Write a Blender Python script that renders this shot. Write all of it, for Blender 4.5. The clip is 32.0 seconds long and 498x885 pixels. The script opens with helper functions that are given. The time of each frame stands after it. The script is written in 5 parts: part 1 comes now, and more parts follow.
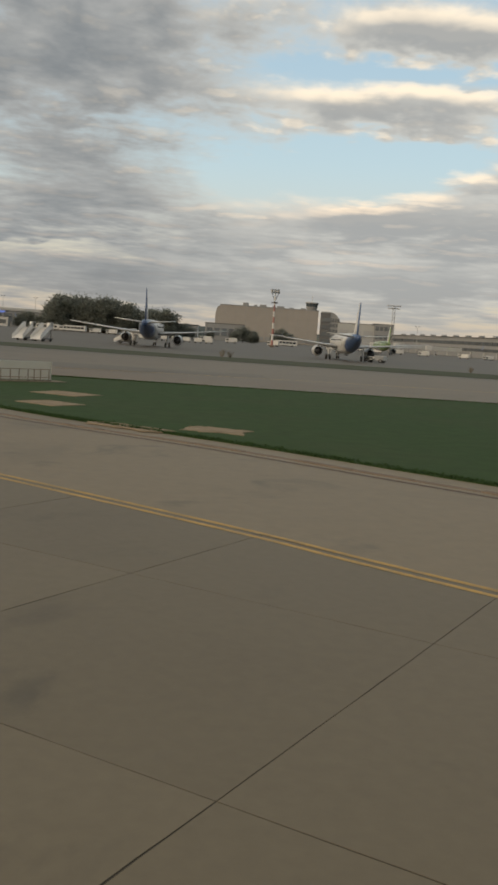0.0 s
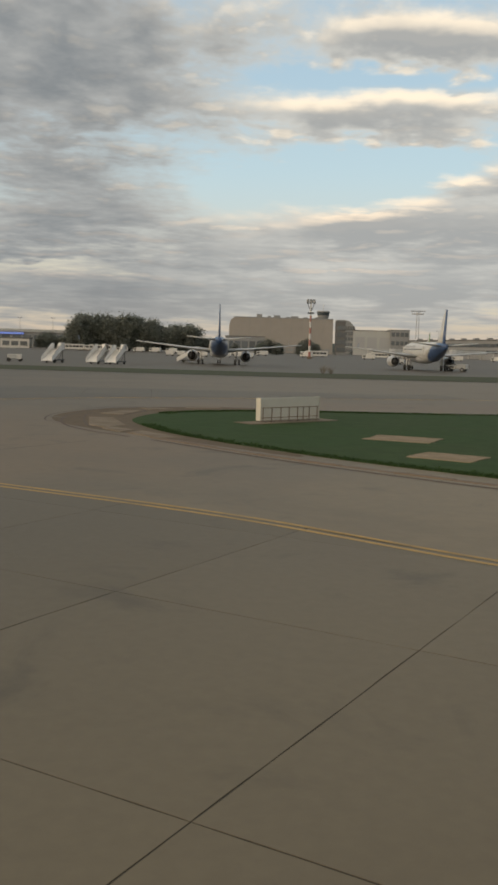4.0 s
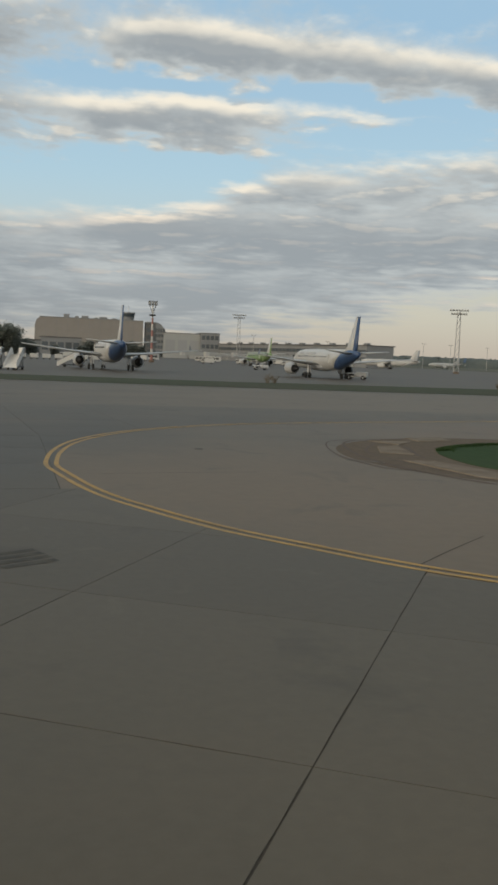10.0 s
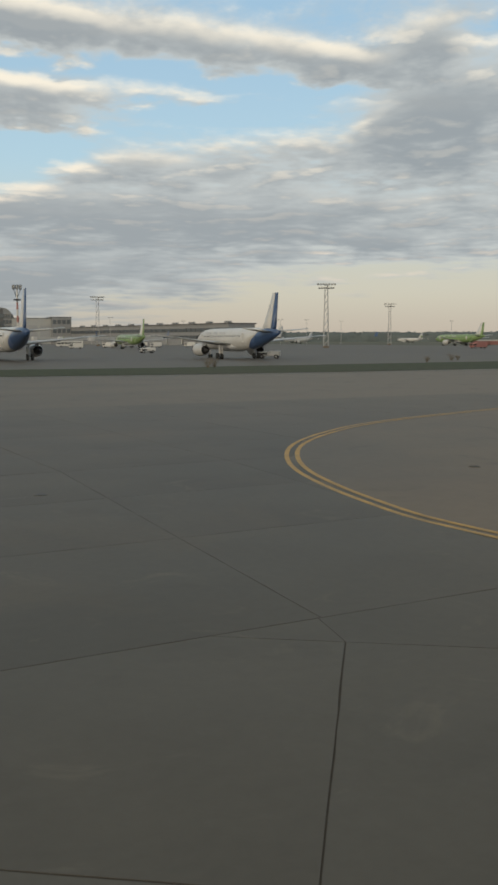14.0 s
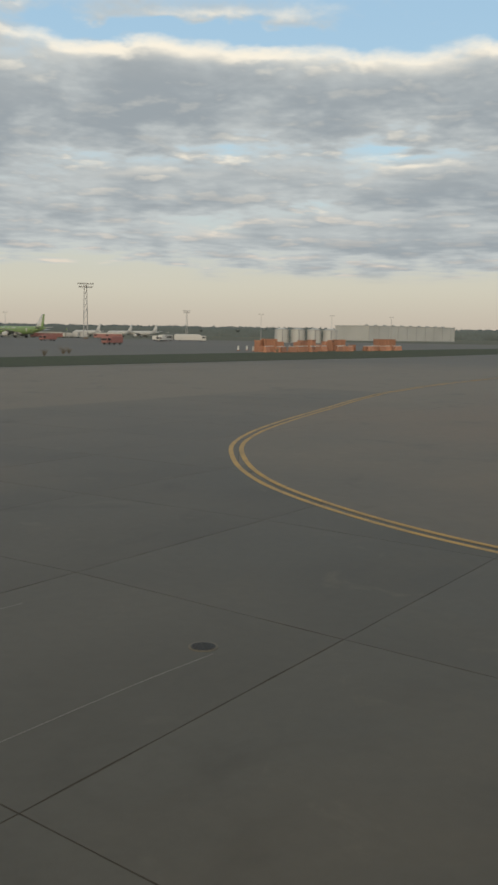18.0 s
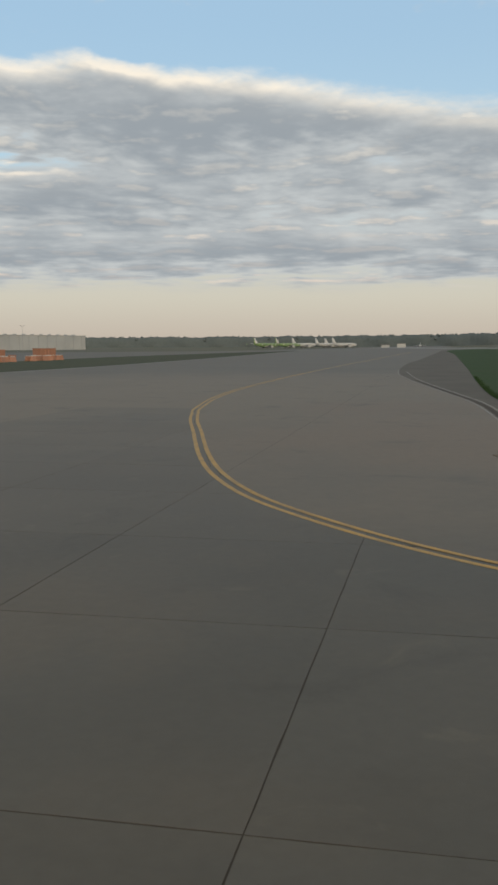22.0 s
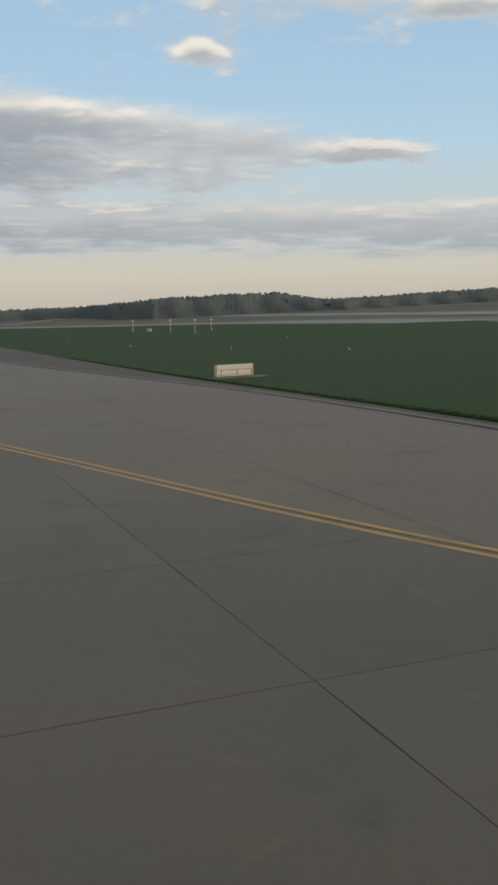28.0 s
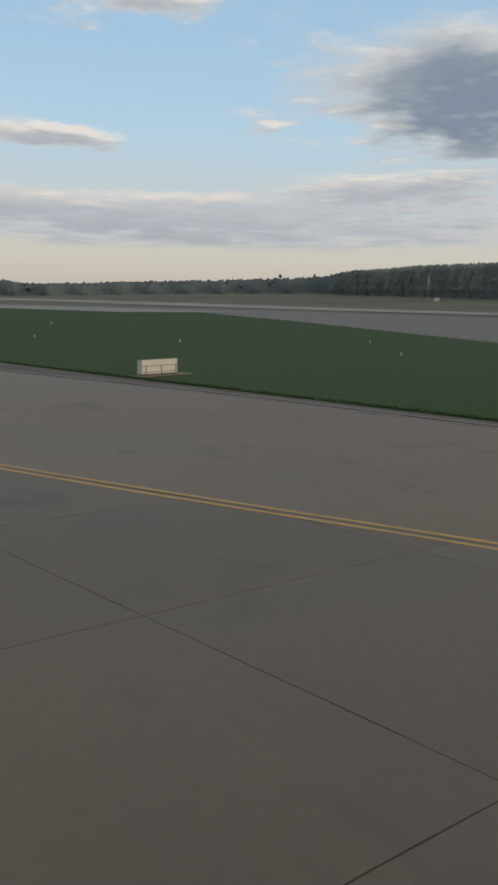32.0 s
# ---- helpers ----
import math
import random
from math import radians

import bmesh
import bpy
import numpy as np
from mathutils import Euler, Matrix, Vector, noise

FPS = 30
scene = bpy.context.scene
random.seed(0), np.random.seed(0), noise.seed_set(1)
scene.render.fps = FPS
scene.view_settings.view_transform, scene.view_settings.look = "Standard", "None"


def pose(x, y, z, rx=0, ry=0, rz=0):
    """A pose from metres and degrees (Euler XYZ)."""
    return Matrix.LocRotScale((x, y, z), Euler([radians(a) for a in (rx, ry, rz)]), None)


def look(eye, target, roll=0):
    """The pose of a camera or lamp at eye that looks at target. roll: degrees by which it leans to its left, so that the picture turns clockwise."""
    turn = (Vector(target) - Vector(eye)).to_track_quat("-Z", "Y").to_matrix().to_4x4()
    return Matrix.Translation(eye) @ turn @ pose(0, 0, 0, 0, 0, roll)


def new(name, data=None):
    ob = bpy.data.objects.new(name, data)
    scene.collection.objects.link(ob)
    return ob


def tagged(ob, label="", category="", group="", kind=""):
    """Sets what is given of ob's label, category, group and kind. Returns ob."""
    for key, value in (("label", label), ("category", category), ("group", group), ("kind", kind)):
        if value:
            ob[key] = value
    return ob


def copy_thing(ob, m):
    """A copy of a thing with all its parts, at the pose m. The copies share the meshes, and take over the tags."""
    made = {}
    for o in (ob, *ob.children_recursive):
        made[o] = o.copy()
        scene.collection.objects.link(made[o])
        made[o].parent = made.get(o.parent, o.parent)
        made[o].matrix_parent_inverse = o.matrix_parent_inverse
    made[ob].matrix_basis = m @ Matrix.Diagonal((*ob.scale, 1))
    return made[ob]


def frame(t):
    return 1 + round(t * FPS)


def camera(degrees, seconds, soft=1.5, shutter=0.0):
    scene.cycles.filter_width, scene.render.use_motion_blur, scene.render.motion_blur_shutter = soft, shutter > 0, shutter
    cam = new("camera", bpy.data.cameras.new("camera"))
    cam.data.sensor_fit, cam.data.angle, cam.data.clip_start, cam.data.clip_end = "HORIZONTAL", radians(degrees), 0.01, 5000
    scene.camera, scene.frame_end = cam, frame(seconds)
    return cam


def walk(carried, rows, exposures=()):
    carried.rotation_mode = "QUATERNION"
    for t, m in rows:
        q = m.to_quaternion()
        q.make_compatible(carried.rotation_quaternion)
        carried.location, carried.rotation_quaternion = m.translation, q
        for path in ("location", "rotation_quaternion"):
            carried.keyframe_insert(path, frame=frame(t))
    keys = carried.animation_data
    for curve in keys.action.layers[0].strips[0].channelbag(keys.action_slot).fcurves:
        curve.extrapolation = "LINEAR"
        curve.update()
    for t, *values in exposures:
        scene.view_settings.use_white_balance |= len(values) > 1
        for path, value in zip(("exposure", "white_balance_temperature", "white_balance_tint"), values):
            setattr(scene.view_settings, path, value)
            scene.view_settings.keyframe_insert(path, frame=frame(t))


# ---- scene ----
# ---------------------------------------------------------------- camera and walk
cam = camera(29.61, 32.0, soft=3.0)
# seconds, x, y, height, yaw, pitch, lean
PATH = [
    (0.0, 0.000, 0.000, 3.564, -0.000, -6.378, 4.044),
    (0.5, -1.950, 1.173, 3.564, -0.966, -6.630, 3.471),
    (1.0, -3.901, 2.345, 3.566, -1.061, -6.180, 2.442),
    (1.5, -5.870, 3.510, 3.567, -0.753, -6.121, 1.980),
    (2.0, -7.870, 4.668, 3.568, -0.586, -6.038, 1.840),
    (2.5, -9.877, 5.824, 3.568, -0.393, -5.924, 1.605),
    (3.0, -11.858, 6.991, 3.569, -0.258, -5.898, 1.489),
    (3.5, -13.842, 8.178, 3.577, 0.054, -5.743, 1.527),
    (4.0, -15.788, 9.376, 3.591, 0.145, -5.725, 1.653),
    (4.5, -17.716, 10.542, 3.590, 0.125, -5.616, 1.501),
    (5.0, -19.623, 11.609, 3.583, 0.072, -5.627, 1.422),
    (5.5, -21.497, 12.655, 3.579, -0.069, -5.708, 1.435),
    (6.0, -23.352, 13.685, 3.577, -0.354, -5.818, 1.563),
    (6.5, -25.202, 14.708, 3.577, -0.844, -5.912, 1.788),
    (7.0, -27.050, 15.555, 3.576, -1.575, -5.963, 1.980),
    (7.5, -28.850, 16.455, 3.575, -2.483, -5.860, 1.754),
    (8.0, -30.626, 17.446, 3.574, -3.520, -5.968, 2.086),
    (8.5, -32.355, 18.579, 3.575, -4.927, -6.135, 1.117),
    (9.0, -34.053, 19.855, 3.575, -6.454, -6.291, 0.921),
    (9.5, -35.634, 21.288, 3.577, -8.647, -5.386, 0.924),
    (10.0, -37.158, 22.824, 3.579, -12.891, -5.171, 2.427),
    (10.5, -38.601, 24.372, 3.572, -16.437, -4.095, 3.988),
    (11.0, -39.982, 25.914, 3.567, -18.680, -3.987, 4.321),
    (11.5, -41.301, 27.430, 3.564, -19.948, -3.619, 3.711),
    (12.0, -42.664, 29.065, 3.566, -17.880, -5.423, 1.033),
    (12.5, -43.878, 30.754, 3.565, -17.727, -6.273, -0.380),
    (13.0, -45.002, 32.531, 3.577, -18.216, -6.663, -0.929),
    (13.5, -46.027, 34.344, 3.581, -19.161, -6.630, -0.850),
    (14.0, -46.981, 36.173, 3.578, -22.275, -6.208, -0.022),
    (14.5, -47.820, 37.996, 3.576, -27.018, -5.787, 1.182),
    (15.0, -48.560, 39.825, 3.574, -31.809, -5.531, 2.330),
    (15.5, -49.199, 41.656, 3.572, -36.280, -6.052, 2.693),
    (16.0, -49.741, 43.492, 3.572, -39.883, -6.363, 2.436),
    (16.5, -50.186, 45.331, 3.572, -42.818, -6.515, 1.891),
    (17.0, -50.535, 47.174, 3.570, -45.287, -6.556, 1.317),
    (17.5, -50.786, 49.019, 3.567, -47.491, -6.537, 0.914),
    (18.0, -50.941, 50.865, 3.575, -49.633, -6.508, 0.843),
    (18.5, -51.010, 52.700, 3.572, -51.420, -6.216, 0.616),
    (19.0, -50.958, 54.477, 3.573, -53.980, -6.080, 0.157),
    (19.5, -50.791, 56.185, 3.576, -57.260, -6.005, 0.014),
    (20.0, -50.554, 57.913, 3.577, -60.665, -5.897, -0.091),
    (20.5, -50.235, 59.598, 3.576, -63.899, -5.927, -0.097),
    (21.0, -49.841, 61.245, 3.575, -66.631, -5.826, -0.167),
    (21.5, -49.373, 62.856, 3.574, -69.624, -5.839, -0.192),
    (22.0, -48.830, 64.433, 3.573, -72.221, -5.894, -0.223),
    (22.5, -48.203, 65.958, 3.572, -75.070, -5.801, -0.112),
    (23.0, -47.493, 67.434, 3.571, -78.079, -5.840, -0.410),
    (23.5, -46.699, 68.869, 3.573, -80.665, -6.054, -0.834),
    (24.0, -45.824, 70.263, 3.575, -83.054, -6.225, -0.926),
    (24.5, -44.887, 71.640, 3.574, -86.329, -6.548, -1.485),
    (25.0, -43.889, 72.984, 3.575, -90.138, -7.103, -1.418),
    (25.5, -42.830, 74.292, 3.574, -93.569, -7.069, -1.469),
    (26.0, -41.707, 75.572, 3.574, -96.441, -7.217, -1.438),
    (26.5, -40.521, 76.823, 3.574, -98.905, -7.442, -1.398),
    (27.0, -39.271, 78.040, 3.573, -101.113, -7.640, -1.380),
    (27.5, -37.959, 79.221, 3.573, -103.216, -7.706, -1.373),
    (28.0, -36.585, 80.362, 3.576, -105.366, -7.535, -1.323),
    (28.5, -35.139, 81.503, 3.567, -108.075, -7.271, -0.952),
    (29.0, -33.602, 82.637, 3.568, -110.277, -7.366, -0.835),
    (29.5, -31.981, 83.764, 3.569, -111.988, -7.416, -0.796),
    (30.0, -30.299, 84.844, 3.572, -114.549, -7.647, -0.212),
    (30.5, -28.567, 85.897, 3.576, -116.703, -7.848, 0.459),
    (31.0, -26.796, 86.921, 3.576, -118.793, -8.011, 0.826),
    (31.5, -25.005, 87.894, 3.582, -121.701, -8.217, 1.045),
    (32.0, -23.205, 88.878, 3.581, -124.231, -8.283, 1.037),
]


def aimed(x, y, z, yaw, pitch, lean):
    a, b = radians(yaw), radians(pitch)
    return look((x, y, z), (x - 20 * math.sin(a) * math.cos(b), y + 20 * math.cos(a) * math.cos(b), z + 20 * math.sin(b)), lean)


EXPOSURES = [(0.0, 0.16, 6850, 8), (6.5, 0.16, 6850, 8), (8.1, 0.16, 6850, 8), (9.2, 0.1, 6350, 5), (10.0, 0.0, 6200, 5), (12.0, 0.0, 6200, 5), (13.5, 0.05, 6250, 5), (20.0, 0.07, 6250, 6), (24.0, 0.06, 6200, 8), (27.5, 0.04, 6150, 8), (32.0, 0.03, 6050, 9)]
walk(cam, [(t, aimed(*row)) for t, *row in PATH], EXPOSURES)

from mathutils import geometry

# ---------------------------------------------------------------- world, sun
SUN_AZ, SUN_EL = 238.0, 9.0     # degrees clockwise from +y, and above the horizon

world = bpy.data.worlds.new("sky")
scene.world = world
world.use_nodes = True
wn, wl = world.node_tree.nodes, world.node_tree.links
wn.clear()


def wmath(op, a, b=None, c=None, clamp=False):
    n = wn.new("ShaderNodeMath")
    n.operation, n.use_clamp = op, clamp
    for i, v in enumerate((a, b, c)):
        if v is None:
            continue
        if isinstance(v, (int, float)):
            n.inputs[i].default_value = v
        else:
            wl.new(v, n.inputs[i])
    return n.outputs[0]


def wmix(f, a, b):
    n = wn.new("ShaderNodeMix")
    n.data_type = "RGBA"
    for k, v in ((0, f), (6, a), (7, b)):
        if isinstance(v, (int, float)):
            n.inputs[k].default_value = v
        elif isinstance(v, tuple):
            n.inputs[k].default_value = (*v, 1)
        else:
            wl.new(v, n.inputs[k])
    return n.outputs[2]


def wstep(v, lo, hi):
    n = wn.new("ShaderNodeMapRange")
    n.interpolation_type = "SMOOTHSTEP"
    for k, x in ((0, v), (1, lo), (2, hi)):
        if isinstance(x, (int, float)):
            n.inputs[k].default_value = x
        else:
            wl.new(x, n.inputs[k])
    return n.outputs[0]


def wnoise(vec, scale, detail, rough, distort=0.0):
    n = wn.new("ShaderNodeTexNoise")
    n.noise_dimensions = "3D"
    n.inputs["Scale"].default_value, n.inputs["Detail"].default_value = scale, detail
    n.inputs["Roughness"].default_value, n.inputs["Distortion"].default_value = rough, distort
    wl.new(vec, n.inputs["Vector"])
    return n.outputs[0]


def wxyz(x, y, z):
    n = wn.new("ShaderNodeCombineXYZ")
    for k, v in enumerate((x, y, z)):
        if isinstance(v, (int, float)):
            n.inputs[k].default_value = v
        else:
            wl.new(v, n.inputs[k])
    return n.outputs[0]


coord = wn.new("ShaderNodeTexCoord")
split = wn.new("ShaderNodeSeparateXYZ")
wl.new(coord.outputs["Generated"], split.inputs[0])
dx, dy, dz = split.outputs
azim = wmath("MULTIPLY", wmath("ARCTAN2", dx, dy), 57.296)
elev = wmath("MULTIPLY", wmath("ARCSINE", dz), 57.296)

# banks of cloud and clear gaps: azimuth, elevation, their half widths, slope, weight
BANKS_A = [
    (-12.2, 14.7, 7.6, 4.70, 0.079, 0.34), (-12.2, 7.0, 7.7, 1.99, 0.054, 0.36), (-11.8, 4.5, 3.2, 0.29, 0.045, -0.30), (-1.8, 2.9, 16.9, 1.30, 0.030, 0.42), (-1.5, 9.2, 2.2, 1.20, 0.031, -0.34),
    (-1.3, 5.4, 3.2, 0.86, 0.030, 0.22), (-1.2, 18.6, 5.6, 1.99, 0.031, 0.16), (4.6, 13.3, 7.9, 1.15, -0.030, 0.30), (5.6, 10.1, 4.8, 1.58, 0.010, -0.34), (6.2, 15.4, 7.5, 0.64, -0.002, -0.26),
    (6.5, 7.2, 2.6, 0.87, 0.193, 0.30), (7.0, 6.5, 7.8, 1.38, 0.066, 0.34), (7.1, 10.4, 3.0, 1.65, 0.019, -0.34), (8.8, 17.2, 5.1, 1.06, 0.005, 0.36), (9.0, 13.5, 4.8, 1.20, 0.022, 0.30),
]
BANKS_B = [
    (9.5, 17.2, 4.7, 1.01, -0.053, 0.34), (10.6, 3.8, 10.3, 1.32, -0.007, 0.26), (15.6, 9.9, 5.5, 1.10, -0.094, 0.30), (18.2, 16.8, 4.3, 1.01, -0.048, 0.36), (18.4, 13.9, 2.5, 0.45, -0.015, 0.22),
    (18.9, 6.7, 10.2, 1.38, -0.017, 0.36), (20.3, 12.8, 6.8, 0.35, -0.023, -0.26), (22.2, 14.7, 8.2, 0.30, -0.059, -0.26), (23.0, 13.7, 6.5, 0.60, 0.027, -0.28), (24.1, 10.9, 3.6, 1.47, -0.034, 0.18),
    (26.3, 15.9, 3.8, 0.94, -0.109, 0.36), (26.8, 2.6, 7.0, 1.74, -0.023, -0.34), (30.3, 5.6, 1.9, 0.40, -0.037, 0.20), (31.6, 7.4, 15.2, 2.61, 0.040, 0.22), (32.2, 12.2, 4.4, 1.94, -0.067, 0.34),
]
BANKS_C = [
    (33.2, 12.0, 3.5, 1.95, 0.033, 0.28), (33.3, 16.6, 2.8, 1.29, 0.029, 0.34), (41.0, 17.0, 4.8, 0.43, -0.009, -0.24), (41.2, 2.5, 5.6, 1.99, 0.034, -0.34), (42.7, 13.4, 3.4, 2.49, 0.040, 0.34),
    (44.7, 8.0, 7.0, 1.20, 0.025, 0.20), (45.8, 10.0, 4.8, 0.55, 0.027, -0.22), (46.7, 17.8, 5.8, 0.54, 0.040, 0.16), (46.7, 6.4, 1.5, 0.36, 0.017, -0.16), (52.9, 7.2, 1.7, 0.39, 0.005, -0.20),
    (53.9, 13.3, 16.6, 2.37, -0.016, 0.40), (54.1, 5.2, 16.7, 1.24, 0.003, 0.30), (54.2, 16.7, 14.9, 0.50, -0.018, -0.42), (58.4, 10.4, 3.8, 0.35, -0.052, -0.24), (61.3, 8.3, 9.2, 1.44, -0.016, 0.30),
]
BANKS_D = [
    (61.9, 16.4, 3.4, 0.55, -0.120, 0.24), (68.1, 6.6, 2.6, 0.32, 0.013, -0.14), (70.5, 12.6, 8.2, 2.30, -0.044, 0.36), (78.5, 5.5, 16.6, 1.29, -0.008, 0.32), (78.5, 8.7, 16.5, 1.53, -0.008, 0.28),
    (78.5, 17.0, 16.2, 1.60, -0.062, -0.52), (80.0, 11.1, 2.2, 0.79, -0.158, -0.22), (86.1, 11.4, 8.5, 1.47, -0.107, 0.34), (89.7, 9.0, 2.3, 0.68, -0.039, -0.24), (93.0, 8.3, 1.7, 0.78, 0.008, 0.24),
    (94.6, 16.2, 4.7, 0.92, 0.030, 0.14), (94.6, 11.3, 5.1, 0.98, 0.014, 0.28), (102.2, 9.6, 7.8, 1.80, -0.053, 0.24), (103.4, 14.9, 1.4, 0.67, -0.012, 0.46), (105.3, 13.0, 5.8, 0.90, -0.021, -0.26),
]
BANKS_E = [
    (105.6, 5.0, 16.8, 1.11, -0.013, 0.34), (113.0, 9.4, 3.3, 0.44, -0.044, 0.26), (113.3, 9.5, 2.8, 0.38, 0.049, 0.24), (114.0, 17.2, 6.7, 0.92, -0.063, 0.26), (115.6, 7.4, 5.2, 1.02, -0.046, -0.24),
    (117.5, 12.7, 6.3, 2.65, -0.068, -0.36), (118.1, 12.9, 5.4, 2.07, 0.040, -0.34), (118.3, 16.6, 2.3, 0.70, 0.044, 0.34), (122.2, 7.9, 5.6, 1.19, 0.022, -0.26), (123.8, 4.5, 9.6, 1.40, -0.016, 0.32),
    (125.1, 10.3, 1.1, 0.54, 0.014, 0.34), (133.4, 6.8, 4.0, 1.00, 0.077, 0.34), (133.5, 8.1, 5.5, 0.19, -0.005, -0.20), (138.2, 11.6, 6.6, 2.7, -0.059, 0.70), (137.1, 5.2, 1.9, 0.40, -0.003, 0.16),
]
BANKS = BANKS_A + BANKS_B + BANKS_C + BANKS_D + BANKS_E


def banks(az, el):
    total = 0.0
    for a, e, sa, se, k, w in BANKS:
        u = wmath("MULTIPLY_ADD", az, 1 / sa, -a / sa)
        v = wmath("MULTIPLY_ADD", az, -k / se, wmath("MULTIPLY_ADD", el, 1 / se, (k * a - e) / se))
        r = wmath("MULTIPLY_ADD", u, u, wmath("MULTIPLY", v, v))
        total = wmath("MULTIPLY_ADD", wmath("POWER", 0.4493, r), w * (1.05 if w > 0 else 0.72), total)
    return total


def cloud_coords(el):
    flat = wmath("DIVIDE", 1.40, wmath("ADD", wmath("MAXIMUM", wmath("SINE", wmath("DIVIDE", el, 57.296)), 0.0), 0.25))
    return wxyz(wmath("MULTIPLY", azim, 0.036), flat, 3.7)


def cloud_mass(el):
    """How much cloud stands in a direction, and its finer billows alone."""
    q = cloud_coords(el)
    wide = wnoise(q, 2.6, 3.0, 0.55, 0.3)
    mid = wmath("SUBTRACT", wnoise(q, 9.0, 3.0, 0.5, 0.2), 0.5)
    puff = wmath("SUBTRACT", wnoise(q, 26.0, 3.0, 0.55, 0.2), 0.5)
    bent_el = wmath("MULTIPLY_ADD", mid, 2.2, wmath("MULTIPLY_ADD", puff, 0.25, el))
    bent_az = wmath("MULTIPLY_ADD", wmath("SUBTRACT", wide, 0.5), 7.0, azim)
    soft = wmath("MULTIPLY_ADD", wide, 0.5, wmath("MULTIPLY_ADD", mid, 0.40, wmath("MULTIPLY_ADD", puff, 0.11, 0.20)))
    return wmath("ADD", soft, banks(bent_az, bent_el)), wmath("MULTIPLY_ADD", puff, 0.22, mid), q


mass, billow, flat_dir = cloud_mass(elev)
mass_up, billow_up, _ = cloud_mass(wmath("MULTIPLY_ADD", elev, 1.03, 0.16))
wisp = wmath("SUBTRACT", wnoise(flat_dir, 40.0, 2.0, 0.55, 0.2), 0.5)
dens = wmath("MULTIPLY_ADD", wisp, 0.12, mass)
floor_el = wmath("MULTIPLY", wstep(azim, 14.0, 40.0), 3.3)
above = wstep(wmath("SUBTRACT", elev, floor_el), -0.4, 0.6)
cover = wmath("MULTIPLY", wstep(dens, 0.38, 0.72), above)
thick = wstep(wmath("MULTIPLY_ADD", billow, 0.50, wmath("MULTIPLY_ADD", wisp, 0.04, mass)), 0.44, 1.04)
edge = wstep(wmath("SUBTRACT", mass, mass_up), 0.0, 0.20)
edge = wmath("MULTIPLY", edge, wmath("SUBTRACT", 1.0, wmath("MULTIPLY", wstep(mass_up, 0.44, 0.76), 0.95)))
ridge = wmath("MULTIPLY", wstep(wmath("SUBTRACT", billow, billow_up), 0.04, 0.28), wmath("SUBTRACT", 0.68, wmath("MULTIPLY", wstep(mass, 0.60, 0.92), 0.50)))
lit = wmath("MAXIMUM", edge, ridge)
lit = wmath("MULTIPLY", lit, wmath("MULTIPLY", wmath("MULTIPLY", wstep(elev, 0.5, 6.0), wmath("MULTIPLY_ADD", wstep(azim, -7.0, 3.0), 0.6, 0.4)), wmath("SUBTRACT", 0.92, wmath("MULTIPLY", wstep(azim, 92.0, 112.0), 0.30))))

nishita = wn.new("ShaderNodeTexSky")
nishita.sky_type, nishita.sun_disc = "NISHITA", False
nishita.sun_elevation, nishita.sun_rotation = radians(SUN_EL), radians(SUN_AZ)
nishita.air_density, nishita.dust_density, nishita.ozone_density = 1.0, 1.2, 2.0
scaled = wn.new("ShaderNodeVectorMath")
scaled.operation = "SCALE"
wl.new(nishita.outputs[0], scaled.inputs[0])
scaled.inputs["Scale"].default_value = 0.14
clear = wmix(0.85, scaled.outputs[0], wmix(wstep(elev, 7.0, 19.0), (0.52, 0.665, 0.74), (0.40, 0.56, 0.71)))
haze = wmix(wstep(elev, 0.0, 3.2), (0.54, 0.45, 0.365), (0.62, 0.56, 0.45))
clear = wmix(wstep(elev, 2.0, 11.0), haze, clear)
deep = wmix(wstep(azim, -10.0, 2.0), (0.200, 0.222, 0.248), wmix(wstep(azim, 15.0, 45.0), (0.345, 0.360, 0.375), (0.325, 0.346, 0.366)))
deep = wmix(wstep(azim, 84.0, 108.0), deep, (0.42, 0.43, 0.435))
deep = wmix(wmath("MULTIPLY", wstep(azim, 127.0, 134.0), wstep(elev, 7.0, 10.0)), deep, (0.225, 0.265, 0.315))
body = wmix(thick, wmix(wstep(azim, -10.0, 2.0), (0.38, 0.39, 0.40), (0.57, 0.57, 0.555)), deep)
body = wmix(wstep(elev, -1.0, 5.0), (0.33, 0.325, 0.32), body)
cloud = wmix(lit, body, wmix(wstep(elev, 3.0, 12.0), (0.92, 0.73, 0.57), (1.0, 0.87, 0.71)))
colour = wmix(cover, clear, cloud)
# unseen overcast overhead and glow round the low sun, added to warm the light
colour = wmix(wmath("MULTIPLY", wstep(elev, 24.0, 42.0), 0.85), colour, wmix(wnoise(flat_dir, 2.5, 4.0, 0.5), (0.40, 0.37, 0.33), (0.66, 0.61, 0.53)))
sun_side = wmath("ADD", wmath("MULTIPLY", dx, math.sin(radians(SUN_AZ))), wmath("MULTIPLY", dy, math.cos(radians(SUN_AZ))))
colour = wmix(wmath("MULTIPLY", wstep(sun_side, 0.1, 0.9), wmath("SUBTRACT", 1.0, wstep(elev, 12.0, 45.0))), colour, (1.75, 1.36, 0.93))
ground_glow = wmix(wstep(elev, -1.2, 0.0), (0.10, 0.10, 0.09), colour)
back = wn.new("ShaderNodeBackground")
wl.new(ground_glow, back.inputs["Color"])
back.inputs["Strength"].default_value = 1.0
wout = wn.new("ShaderNodeOutputWorld")
wl.new(back.outputs[0], wout.inputs[0])

